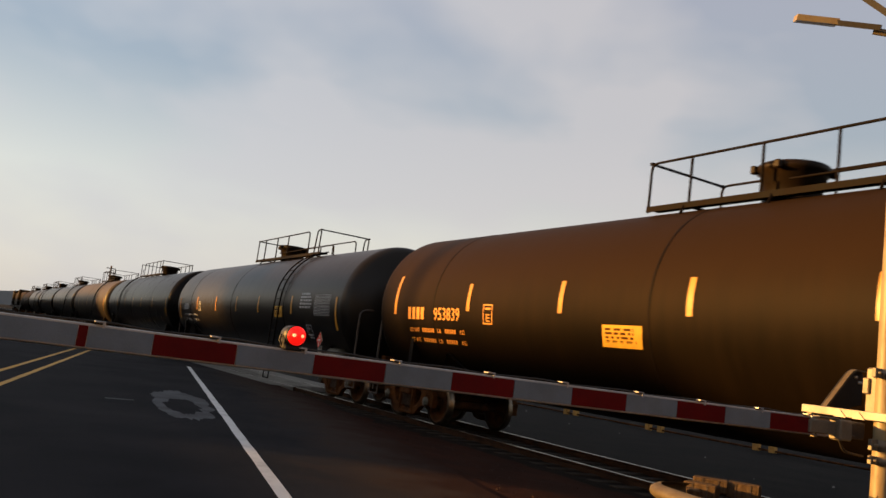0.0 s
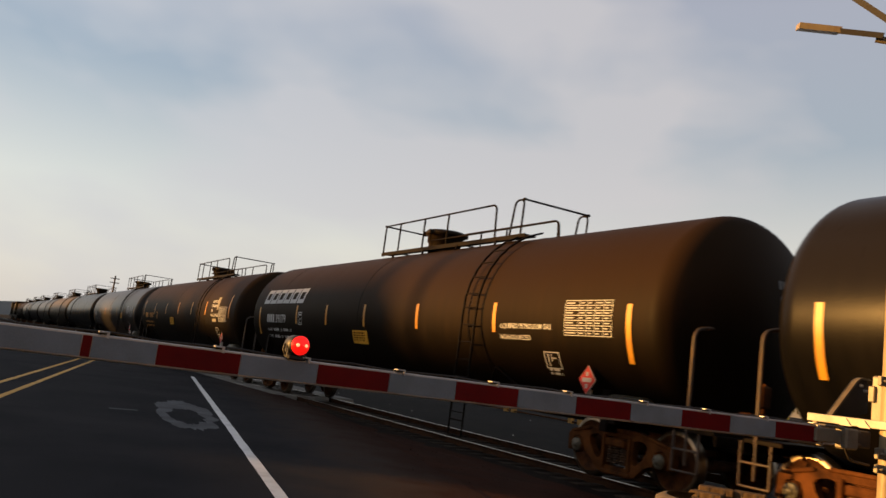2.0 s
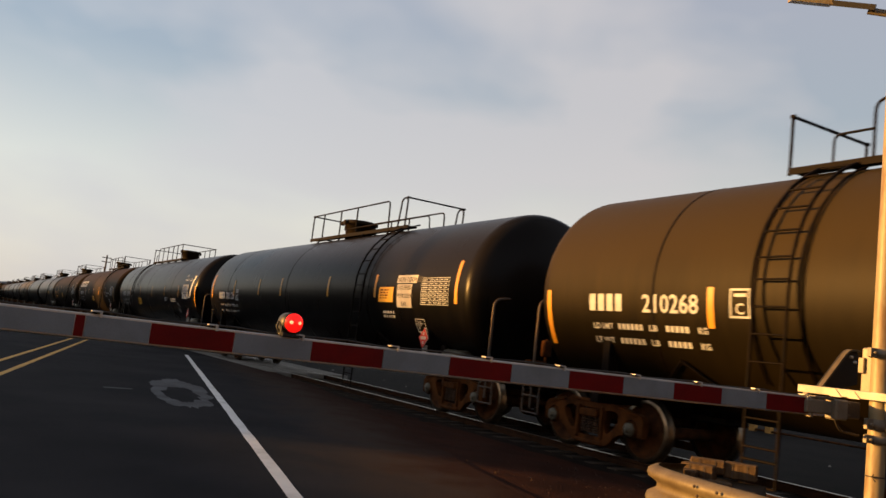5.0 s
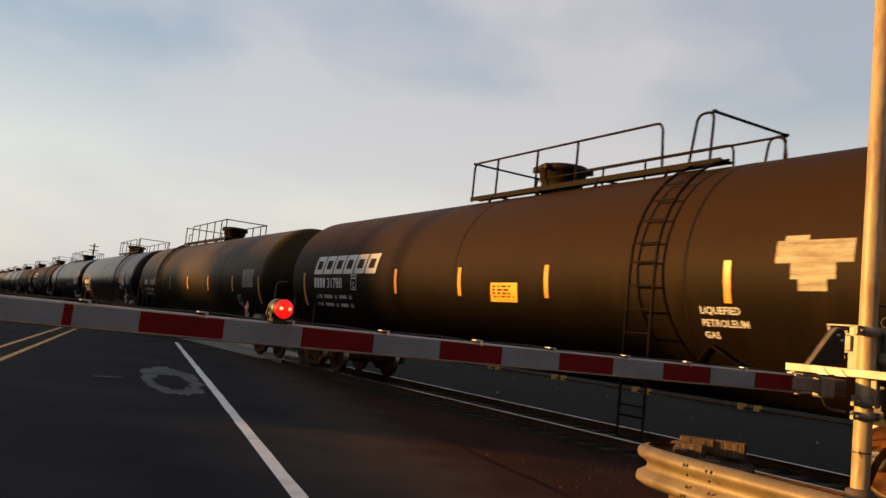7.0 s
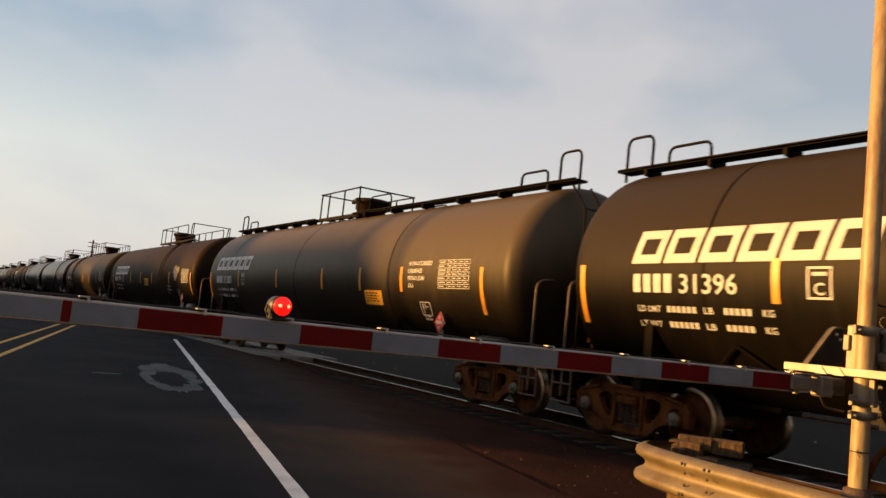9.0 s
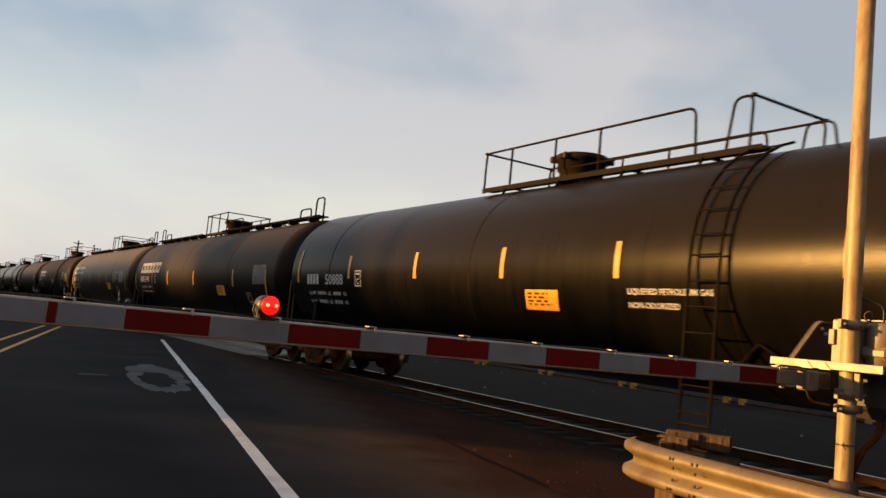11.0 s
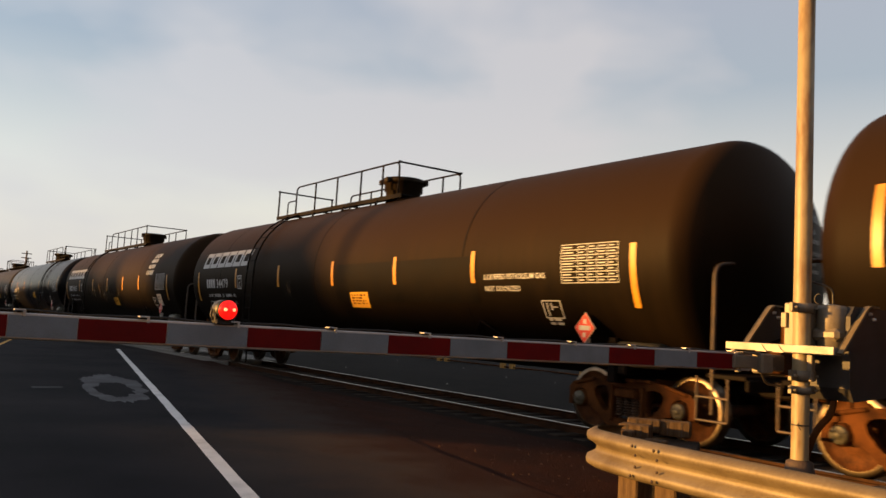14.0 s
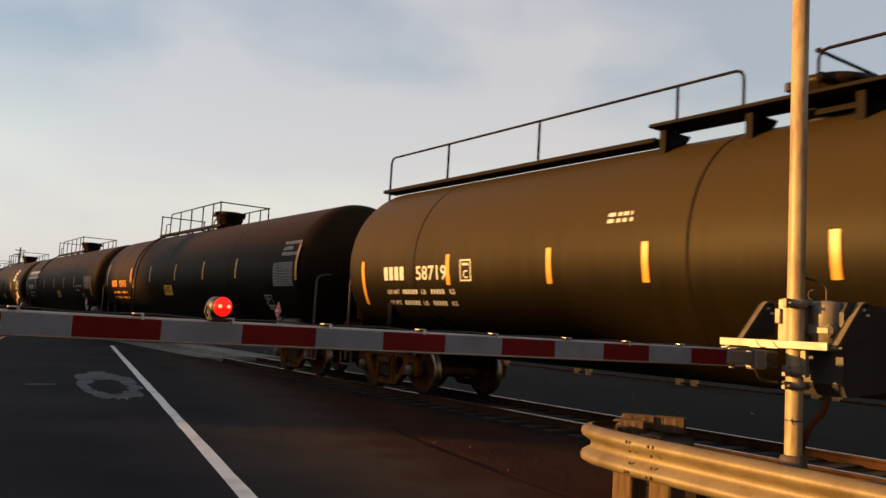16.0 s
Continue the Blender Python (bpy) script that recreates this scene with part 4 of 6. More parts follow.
def build_distance():
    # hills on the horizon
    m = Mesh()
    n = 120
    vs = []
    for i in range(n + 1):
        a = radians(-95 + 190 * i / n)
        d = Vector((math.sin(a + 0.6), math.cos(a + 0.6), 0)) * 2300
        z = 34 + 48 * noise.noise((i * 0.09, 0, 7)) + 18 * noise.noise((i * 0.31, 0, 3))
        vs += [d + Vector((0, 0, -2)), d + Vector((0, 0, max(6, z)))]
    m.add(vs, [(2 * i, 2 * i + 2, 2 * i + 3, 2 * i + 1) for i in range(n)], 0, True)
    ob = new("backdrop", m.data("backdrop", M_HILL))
    tagged(ob, "low hills on the horizon, haze in their blue-grey colour", "hills", kind="structure")
    for i, (x, y, hgt, rad) in enumerate([(70, 40, 6, 2.6), (78, 33, 7.5, 3.0), (84, 52, 6.5, 2.8), (66, 22, 5, 2.2), (92, 70, 8, 3.2), (75, 12, 6, 2.5), (110, 95, 8, 3.2), (100, 30, 7, 3)]):
        build_tree(x, y, hgt, rad, 50 + i, "dark small tree standing far beyond the track", "trees beyond the track")
    # unseen blocks and trees added across the road shade it and the further cars
    def shade_barn(name, label, x, y0, y1, depth, wall):
        b = thing(name, label, "building", at=pose(x, (y0 + y1) / 2, -0.25))
        part("wall", Mesh().box((-depth / 2, 0, wall / 2), (depth, y1 - y0, wall), bevel=0.02), M_CASE, b)
        w = depth / 2 + 0.4
        part("roof", Mesh().plate([(-w, 0.0), (0, 0.60), (w, 0.0), (0, 0.45)], (-depth / 2, 0, wall - 0.03), (1, 0, 0), (0, 0, 1), y1 - y0 + 0.5), M_RUST, b, "low rusty sheet roof")
    shade_barn("shade_shed", "long low unseen block added to shade the road and trucks", -13.0, 21.5, 62.0, 6.0, 4.9)
    shade_barn("shade_barn", "tall unseen block added to shade the further cars", -20.0, 34.3, 42.4, 6.0, 7.55)
    shade_barn("shade_barn", "unseen block further along the road, added for its shade", -20.0, 57.5, 74.0, 8.0, 7.5)
    shade_barn("shade_barn", "long unseen block far along the road, added for its shade", -20.0, 82.0, 420.0, 8.0, 7.3)
    # trees out of view, placed to dapple the further cars with shade
    for i, (x, y, hgt, rad) in enumerate([(-22, 44.3, 8.8, 2.1), (-23, 52.6, 7.8, 2.3), (-22, 56.0, 7.6, 2.2)]):
        build_tree(x, y, hgt, rad, 80 + i, "leafy tree out of view, added to dapple the further cars", "trees beside the road")
    # wall out of view, added so that its shadow darkens the near road
    b = thing("shade_wall", "unseen low wall added on the road's far side to shade it", "wall", at=pose(-9.5, 9.0, -0.2))
    part("wall", Mesh().box((0, 0, 0.96), (0.25, 43.0, 1.92), bevel=0.02), M_CONCRETE, b)
    part("coping", Mesh().box((0, 0, 1.95), (0.36, 43.1, 0.07), bevel=0.01), M_CONCRETE, b)
    # block behind the eye, added to keep low sky off rear-facing sides
    b = thing("sky_block", "unseen plain block behind the road, added to cut off low sky", "building", at=pose(-15.0, -14, -0.2))
    part("wall", Mesh().box((0, -3, 4.6), (44.0, 6.0, 9.2), bevel=0.03), M_CASE, b)
    part("roof", Mesh().box((0, -3, 9.3), (44.6, 6.6, 0.25), bevel=0.02), M_BASE, b, "flat dark roof")
    for y in (25.75, 27.9):
        p = thing("utility_pole", "plain wooden utility pole beside the road", "utility pole", "poles beside the road", at=pose(-11.5, y, -0.25))
        part("pole", Mesh().tube([(0, 0, 0), (0, 0, 9.0)], [0.17, 0.13], 12), M_BARK, p)
    def house(x, y, width, ridge, depth):
        h = thing("house", "small white gabled house far beyond the track", "house", "houses beyond the track", at=pose(x, y, -0.25, 0, 0, 45 - math.degrees(math.atan2(x, y)) - 45))
        w, eave = width / 2, ridge * 0.30
        part("wall", Mesh().plate([(-w * 0.9, 0), (w * 0.9, 0), (w * 0.9, eave), (0, ridge), (-w * 0.9, eave)], (0, depth / 2, 0), (1, 0, 0), (0, 0, 1), depth), M_SHEET, h, "white painted gable wall")
        for e in (-1, 1):
            part("roof", Mesh().plate([(e * w * 1.1, eave - 0.3), (0, ridge + 0.02), (0, ridge + 0.16), (e * w * 1.1, eave - 0.12)], (0, depth / 2, 0), (1, 0, 0), (0, 0, 1), depth + 0.5), M_CONCRETE, h, "pale sheet roof slope")
        part("window", Mesh().box((0, -0.02, ridge * 0.38), (width * 0.2, 0.05, ridge * 0.28), bevel=0.01), M_HOUSING, h, "dark window")
    house(53.5, 52.5, 4.0, 3.5, 6.0)
    house(66.5, 34.7, 2.4, 1.8, 4.0)
    p = thing("utility_pole", "far wooden utility pole with a cross-arm", "utility pole", at=pose(25.5, 190, -0.2))
    part("pole", Mesh().tube([(0, 0, 0), (0, 0, 12.8)], [0.24, 0.16], 8), M_BARK, p)
    for z in (12.2, 11.3):
        part("cross_arm", Mesh().box((0, 0, z), (1.9, 0.16, 0.18)), M_BARK, p)

# ---------------------------------------------------------------- the train
R_T, Z_T = 1.690, 2.465            # tank radius and the height of its axis
HALF = 9.85                        # half the length of a tank
CROWN, KNUCKLE = 3.0, 0.36         # radii of the dished heads
SLOPE = math.asin((R_T - KNUCKLE) / (CROWN - KNUCKLE))
HEAD = CROWN - (CROWN - KNUCKLE) * math.cos(SLOPE)
TAIL = 0.16                        # the rear head sits this much further in


def on_tank(y, a, off=0.006, side=-1):
    """The point of the tank's flank at y along the car and arc a above the axis."""
    ph = a / R_T
    return Vector((side * (R_T + off) * math.cos(ph), y, Z_T + (R_T + off) * math.sin(ph)))


def decal(y0, y1, a0, a1, lean=0.0, off=0.006, rows=0):
    """A sheet laid on the flank, from y0 (towards the car's nose) to y1; a0, a1: arcs of its foot and head."""
    m = Mesh()
    n = rows or max(2, int(abs(a1 - a0) / 0.10) + 1)
    vs = []
    for i in range(n + 1):
        k = i / n
        for y in (y0, y1):
            vs.append(on_tank(y - lean * k, a0 + (a1 - a0) * k, off))
    m.add(vs, [(2 * i, 2 * i + 1, 2 * i + 3, 2 * i + 2) for i in range(n)], 0, True)
    return m


TEXT_CACHE = {}


def letters(body, size):
    """Outline mesh of a line of letters, cut into level strips, as (points, faces, width)."""
    key = (body, round(size, 3))
    if key not in TEXT_CACHE:
        cu = bpy.data.curves.new("letters", "FONT")
        cu.body, cu.size, cu.resolution_u, cu.offset = body, size, 2, size * 0.014
        ob = new("letters", cu)
        me = bpy.data.meshes.new_from_object(ob.evaluated_get(bpy.context.evaluated_depsgraph_get()))
        bpy.data.objects.remove(ob)
        bpy.data.curves.remove(cu)
        bm = bmesh.new()
        bm.from_mesh(me)
        bpy.data.meshes.remove(me)
        for k in range(1, 6):
            bmesh.ops.bisect_plane(bm, geom=bm.verts[:] + bm.edges[:] + bm.faces[:], plane_co=(0, size * 0.13 * k, 0), plane_no=(0, 1, 0))
        bm.verts.index_update()
        pts = [(v.co.x, v.co.y) for v in bm.verts]
        TEXT_CACHE[key] = (pts, [[v.index for v in f.verts] for f in bm.faces], max(p[0] for p in pts))
        bm.free()
    return TEXT_CACHE[key]


def text_on_tank(body, y, a, size, width=None, off=0.008, m=None):
    """Lettering on the flank: it starts at y and runs towards the car's tail; a: its foot."""
    pts, faces, w = letters(body, size)
    k = width / w if width else 1.0
    m = m or Mesh()
    m.add([on_tank(y - px * k, a + py, off) for px, py in pts], faces)
    return m


def bars_on_tank(y, a, size, widths, off=0.008, m=None):
    """Plain bars in place of writing."""
    m = m or Mesh()
    for w in widths:
        if w > 0:
            d = decal(y, y - w, a, a + size, off=off, rows=2)
            m.add(d.v, d.f)
        y -= abs(w)
    return m


def rows_of_bars(y, width, a, rows, height, seed, m=None, cover=0.8):
    """Lines of small unreadable print."""
    rng = random.Random(seed)
    m = m or Mesh()
    for r in range(rows):
        at, end = y, y - width * rng.uniform(0.72, 1.0)
        while at > end:
            w = rng.uniform(0.05, 0.16)
            d = decal(at, max(end, at - w), a - r * height * 1.7, a - r * height * 1.7 + height, off=0.009, rows=1)
            m.add(d.v, d.f)
            at -= w + rng.uniform(0.03, 0.06)
    return m


def logo_block(y, a, pitch, hgt, lean):
    """A slanted white block with a slot, one of six in the owner's emblem."""
    m = Mesh()
    bw, s = pitch * 0.90, hgt * 0.26
    for (u0, u1, v0, v1) in ((0, bw, 0, s), (0, bw, hgt - s, hgt), (0, s, s, hgt - s), (bw - s, bw, s, hgt - s)):
        d = decal(y - u0 - lean * v0 / hgt, y - u1 - lean * v0 / hgt, a + v0, a + v1, lean * (v1 - v0) / hgt, off=0.008, rows=3)
        m.add(d.v, d.f)
    return m


def head_bulge(r):
    """How far a head stands out over its rim, r metres from the tank's axis."""
    if r < CROWN * math.sin(SLOPE):
        return HEAD - CROWN + math.sqrt(CROWN * CROWN - r * r)
    return math.sqrt(max(0.0, KNUCKLE ** 2 - (r - R_T + KNUCKLE) ** 2))


def tank_mesh():
    rim = CROWN * math.sin(SLOPE)
    rs = [0.001] + [rim * k / 8 for k in range(1, 9)]
    rs += [R_T - KNUCKLE + KNUCKLE * math.sin(SLOPE + (math.pi / 2 - SLOPE) * k / 8) for k in range(1, 9)]
    prof = [(HALF - HEAD + head_bulge(r), r) for r in rs]
    return Mesh().lathe(prof + [(0, R_T)] + [(-a + TAIL, r) for a, r in prof[::-1]], "y", (0, 0, Z_T), 72)


def seam_mesh(y, r=0.004, w=0.022):
    return Mesh().lathe([(y - w, R_T + 0.001), (y - w * 0.8, R_T + r), (y + w * 0.8, R_T + r), (y + w, R_T + 0.001)], "y", (0, 0, Z_T), 72)


def wheel_mesh():
    """A wheelset along x: two wheels with flanges, and the axle."""
    m = Mesh()
    for s in (-1, 1):
        o = s * 0.815       # outer face of the rim
        i = s * 0.69
        prof = [(o - s * 0.035, 0.10), (o - s * 0.02, 0.16), (o - s * 0.055, 0.22), (o - s * 0.06, 0.34), (o - s * 0.012, 0.385), (o, 0.395)]
        m.lathe(prof, "x", (0, 0, 0), 40, 0)
        m.lathe([(o, 0.395), (o - s * 0.004, 0.448), (o - s * 0.012, 0.457), (i + s * 0.03, 0.457), (i + s * 0.022, 0.482), (i, 0.482), (i, 0.40)], "x", (0, 0, 0), 40, 1)
        m.lathe([(i, 0.40), (i + s * 0.02, 0.34), (i + s * 0.02, 0.2), (i, 0.12), (i - s * 0.05, 0.09)], "x", (0, 0, 0), 40, 0)
    m.tube([(-1.02, 0, 0), (1.02, 0, 0)], 0.085, 14, 0)
    return m.data("wheelset", [M_WHEEL, M_TREAD])


def holed_plate(m, outer, holes, x, th):
    """A cast plate in the plane across x, with openings through it."""
    bm = bmesh.new()
    loops = []
    for loop in [outer] + holes:
        vs = [bm.verts.new((0, a, b)) for a, b in loop]
        for a, b in zip(vs, vs[1:] + vs[:1]):
            bm.edges.new((a, b))
        loops.append(loop)
    bmesh.ops.triangle_fill(bm, edges=bm.edges[:], use_beauty=True, use_dissolve=False, normal=(1, 0, 0))
    bm.verts.index_update()
    pts = [(v.co.y, v.co.z) for v in bm.verts]
    tris = [[v.index for v in f.verts] for f in bm.faces]
    bm.free()
    for e in (-1, 1):
        m.add([(x + e * th / 2, a, b) for a, b in pts], tris)
    for loop in loops:
        n = len(loop)
        m.add([(x + e * th / 2, a, b) for e in (-1, 1) for a, b in loop], [(i, (i + 1) % n, n + (i + 1) % n, n + i) for i in range(n)])


def side_frame_mesh(s):
    """Cast truck side frame: arched top, pedestal jaws over the bearings, two windows and the spring opening."""
    m = Mesh()
    x = s * 1.03
    half = [(0.40, 0.80), (0.62, 0.76), (0.86, 0.715), (1.06, 0.68), (1.13, 0.60), (1.12, 0.36), (1.03, 0.36), (1.035, 0.47), (0.985, 0.575), (0.89, 0.605), (0.795, 0.575), (0.745, 0.47), (0.75, 0.36), (0.66, 0.35), (0.54, 0.28), (0.40, 0.155), (0.28, 0.12)]
    outer = half + [(-a, b) for a, b in half[::-1]]
    window = [(0.34, 0.66), (0.44, 0.685), (0.58, 0.655), (0.625, 0.60), (0.60, 0.51), (0.50, 0.39), (0.42, 0.325), (0.36, 0.33), (0.33, 0.40)]
    nest = [(-0.25, 0.68), (0.25, 0.68), (0.25, 0.25), (-0.25, 0.25)]
    holed_plate(m, outer, [window, [(-a, b) for a, b in window[::-1]], nest], x, 0.12)
    for k in (-1, 1):
        m.lathe([(x - 0.02 * s, 0.125), (x + s * 0.075, 0.125), (x + s * 0.09, 0.11)], "x", (0, k * 0.89, 0.457), 20)
        m.box((x + s * 0.075, k * 0.275, 0.46), (0.05, 0.06, 0.50), bevel=0.012)        # column ribs
        m.box((x + s * 0.07, k * 0.80, 0.715), (0.04, 0.42, 0.05), Matrix.Rotation(-k * 0.22, 3, "X"), bevel=0.012)
    m.box((x + s * 0.065, 0, 0.785), (0.05, 0.86, 0.05), bevel=0.012)                    # top lip
    m.box((x + s * 0.065, 0, 0.155), (0.05, 0.62, 0.05), bevel=0.012)                    # bottom lip
    m.box((x + s * 0.03, 0, 0.60), (0.20, 0.40, 0.12), bevel=0.02)                       # end of the bolster
    return m.data("side_frame", M_RUST)


def truck_meshes():
    out = {}
    out["wheel"] = wheel_mesh()
    for s in (-1, 1):
        out["frame", s] = side_frame_mesh(s)
        m = Mesh()
        for dy in (-0.14, 0.0, 0.14):
            for dx in (-0.05, 0.06):
                pts = [(s * 1.02 + dx + 0.045 * math.cos(t * 0.7), dy + 0.045 * math.sin(t * 0.7), 0.29 + 0.245 * t / 60) for t in range(61)]
                m.tube(pts, 0.013, 5)
        out["spring", s] = m.data("springs", M_SPRING)
        m = Mesh()
        m.lathe([(s * 1.10, 0.105), (s * 1.135, 0.10), (s * 1.145, 0.085), (s * 1.145, 0.045), (s * 1.165, 0.040), (s * 1.17, 0.0)], "x", (0, 0, 0.457), 18)
        for q in range(3):
            a = q * 2.094 + 0.5
            m.lathe([(s * 1.14, 0.017), (s * 1.160, 0.015), (s * 1.161, 0.0)], "x", (0, 0.066 * math.cos(a), 0.457 + 0.066 * math.sin(a)), 6)
        out["cap", s] = m.data("bearing_cap", M_CAP)
    m = Mesh().box((0, 0, 0.60), (2.1, 0.34, 0.20), bevel=0.03)
    m.box((0, 0, 0.74), (0.5, 0.5, 0.16), bevel=0.03)
    out["bolster"] = m.data("bolster", M_RUST)
    m = Mesh()
    for k in (-1, 1):
        m.tube([(-0.95, k * 0.38, 0.34), (0.95, k * 0.38, 0.34)], 0.035, 8)
        for s in (-1, 1):
            m.box((s * 0.75, k * 0.41, 0.42), (0.09, 0.06, 0.30), bevel=0.012)
    out["brake"] = m.data("brake_beam", M_RUST)
    return out


SHARED = {}


def shared(key, make):
    if key not in SHARED:
        SHARED[key] = make()
    return SHARED[key]


WHEELS = []
CARS = []
TRUCK_Y = HALF - 1.55


def add_truck(car, y, spin, full=True):
    tm = shared("truck", truck_meshes)
    tr = part("truck", tm["bolster"], None, car, "rust-brown cast steel truck", at=pose(0, y, 0))
    for s in (-1, 1):
        part("side_frame", tm["frame", s], None, tr)
        if full:
            part("spring_nest", tm["spring", s], None, tr, "nest of coil springs")
            for k in (-1, 1):
                part("bearing_cap", tm["cap", s], None, tr, "grey bolted bearing cap", at=pose(0, k * 0.89, 0))
    if full:
        part("brake_beam", tm["brake"], None, tr)
    for k in (-1, 1):
        w = part("wheelset", tm["wheel"], None, tr, "rusty steel wheels with a polished rim", at=pose(0, k * 0.89, 0.457))
        if spin:
            WHEELS.append((w, k * 0.89))
    return tr


def build_platform(car, kind, iron, span=None):
    """Walkway, railings and the housing over the manway; nose is at +HALF."""
    F = HALF
    zt = Z_T + R_T
    if span:
        y0, y1 = F - span[0], F - span[1]
    elif kind == "mid":
        y0, y1 = F - 7.65, F - 13.95
    elif kind == "fore":
        y0, y1 = F - 4.2, F - 10.6
    else:
        y0, y1 = F - 7.7, F - 10.3
    deck = Mesh()
    for sx in (-1, 1):
        deck.box((sx * 0.50 + 0.2 * (sx > 0), (y0 + y1) / 2 - 0.1, zt + 0.01), (0.26 + 0.4 * (sx > 0), y0 - y1 + 0.2, 0.035), bevel=0.006)
        deck.box((sx * 0.635, (y0 + y1) / 2 - 0.1, zt - 0.005), (0.02, y0 - y1 + 0.2, 0.09))
    for k in range(4):
        y = y0 + (y1 - y0) * (k + 0.5) / 4
        deck.box((0, y, zt + 0.0), (1.2, 0.07, 0.03))
        for sx in (-1, 1):
            deck.tube([(sx * 0.62, y, zt), (sx * 0.72, y, zt - 0.20)], 0.025, 6)
    part("platform", deck, iron, car, "dark steel grating platform on the tank top")
    zr = zt + 0.76
    far = 1.05
    for sx in (-0.60, far):
        m = Mesh()
        if kind == "fore":
            m.tube([(sx, y0, zt - 0.05), (sx, y0, zr)], 0.024, 6)
            m.tube(bend([(sx, y0 - 0.62, zt), (sx, y0 - 0.62, zt + 0.40), (sx, y0 - 1.15, zt + 0.40)], 0.10), 0.018, 6)
            m.tube(bend([(sx, y0 - 1.15, zt), (sx, y0 - 1.15, zr), (sx, y1, zr), (sx, y1, zt - 0.05)], 0.16), 0.022, 6)
            posts = [y0 - 2.3, y0 - 3.5, y0 - 4.7, y0 - 5.7]
        elif kind == "mid":
            m.tube(bend([(sx, y0, zt - 0.05), (sx, y0, zr), (sx, y1 + 1.0, zr), (sx, y1 + 0.95, zt)], 0.14), 0.022, 6)
            m.tube(bend([(sx, y1 + 0.42, zt), (sx, y1 + 0.30, zr), (sx, y1, zr), (sx, y1 + 0.03, zt - 0.05)], 0.13), 0.022, 6)
            m.tube(bend([(sx, y0 - 2.6, zt + 0.18), (sx, y1 - 1.2, zt + 0.20), (sx, y1 - 1.25, zt - 0.12)], 0.12), 0.018, 6)
            posts = [y0 - 0.85, y0 - 2.15, y0 - 3.3]
        else:
            m.tube(bend([(sx, y0, zt), (sx, y0, zr), (sx, y1, zr), (sx, y1, zt)], 0.12), 0.022, 6)
            m.tube(bend([(sx, y1 - 0.7, zt), (sx, y1 - 0.7, zt + 0.42), (sx, y1 - 1.9, zt + 0.42), (sx, y1 - 1.9, zt)], 0.2), 0.02, 6)
            posts = [y0 - 0.55, y0 - 1.6]
        part("handrail", m, iron, car, "bent black pipe handrail")
        for p in posts:
            part("rail_post", Mesh().tube([(sx, p, zt - 0.04), (sx, p, zr)], 0.022, 6), iron, car)
    for y in (y0, y1):
        m = Mesh().tube([(-0.6, y, zr), (far, y, zr)], 0.022, 6)
        m.box((-0.6, y, zr), (0.06, 0.07, 0.05), bevel=0.008)
        m.box((far, y, zr), (0.06, 0.07, 0.05), bevel=0.008)
        part("end_rail", m, iron, car, "straight pipe rail across the platform's end")
    # manway housing with its lid
    dome = Mesh().lathe([(zt - 0.05, 0.40), (zt + 0.22, 0.40), (zt + 0.24, 0.44), (zt + 0.40, 0.44), (zt + 0.42, 0.50), (zt + 0.50, 0.50), (zt + 0.53, 0.46), (zt + 0.55, 0.0)], "z", (0, 0, 0), 28)
    d = part("manway_housing", dome, M_DOME, car, "round dark manway housing with a flanged lid")
    for a in (0.2, 2.4, 3.4, 5.4):
        m = Mesh().box((0.53 * math.cos(a), 0.53 * math.sin(a), zt + 0.45), (0.09, 0.09, 0.12), bevel=0.015)
        part("lid_latch", m, M_DOME, d)
    if kind == "long":
        for k, (a, b) in enumerate(((F - 0.3, y0), (y1, -F + 0.3))):
            m = Mesh()
            for sx in (-0.62,):
                m.box((sx, (a + b) / 2, zt + 0.0), (0.30, a - b, 0.04), bevel=0.006)
                m.box((sx - 0.14, (a + b) / 2, zt + 0.005), (0.02, a - b, 0.055))
                for j in range(6):
                    y = a + (b - a) * (j + 0.5) / 6
                    m.box((sx + 0.02, y, zt - 0.07), (0.34, 0.06, 0.12), bevel=0.01)
            part("running_board", m, iron, car, "long dark running board along the tank top")


def build_ladder(car, y, iron, grips=False):
    """Side ladder bent round the tank, from the sill to the top platform."""
    m = Mesh()
    w = 0.23
    for s in (-1, 1):
        pts = [Vector((-R_T - 0.10, y + s * w, 0.55)), Vector((-R_T - 0.10, y + s * w, Z_T - 0.1))]
        for k in range(1, 9):
            ph = radians(74) * k / 8
            pts.append(Vector((-(R_T + 0.10) * math.cos(ph), y + s * w, Z_T + (R_T + 0.10) * math.sin(ph))))
        m.tube(pts, 0.022, 6)
    for k in range(7):
        z = 0.62 + k * 0.32
        m.tube([(-R_T - 0.10, y - w, z), (-R_T - 0.10, y + w, z)], 0.014, 6)
    for k in range(1, 7):
        ph = radians(11.0) * k
        p = Vector((-(R_T + 0.10) * math.cos(ph), y, Z_T + (R_T + 0.10) * math.sin(ph)))
        m.tube([p - Vector((0, w, 0)), p + Vector((0, w, 0))], 0.014, 6)
    part("ladder", m, iron, car, "narrow black steel side ladder")
    # curved grip rails beside the ladder on the tank
    if grips:
        m = Mesh()
        for s in (-1, 1):
            m.tube([on_tank(y + s * 0.33, -1.2 + 0.25 * k, 0.035) for k in range(14)], 0.016, 5)
        part("grip_rail", m, iron, car)
    m = Mesh()
    for z in (0.20, 0.48):
        m.tube([(-R_T - 0.10, y - w, z), (-R_T - 0.10, y + w, z)], 0.018, 6)
    for s in (-1, 1):
        m.tube([(-R_T - 0.10, y + s * w, 0.20), (-R_T - 0.10, y + s * w, 0.60)], 0.018, 6)
    part("stirrup_step", m, iron, car)


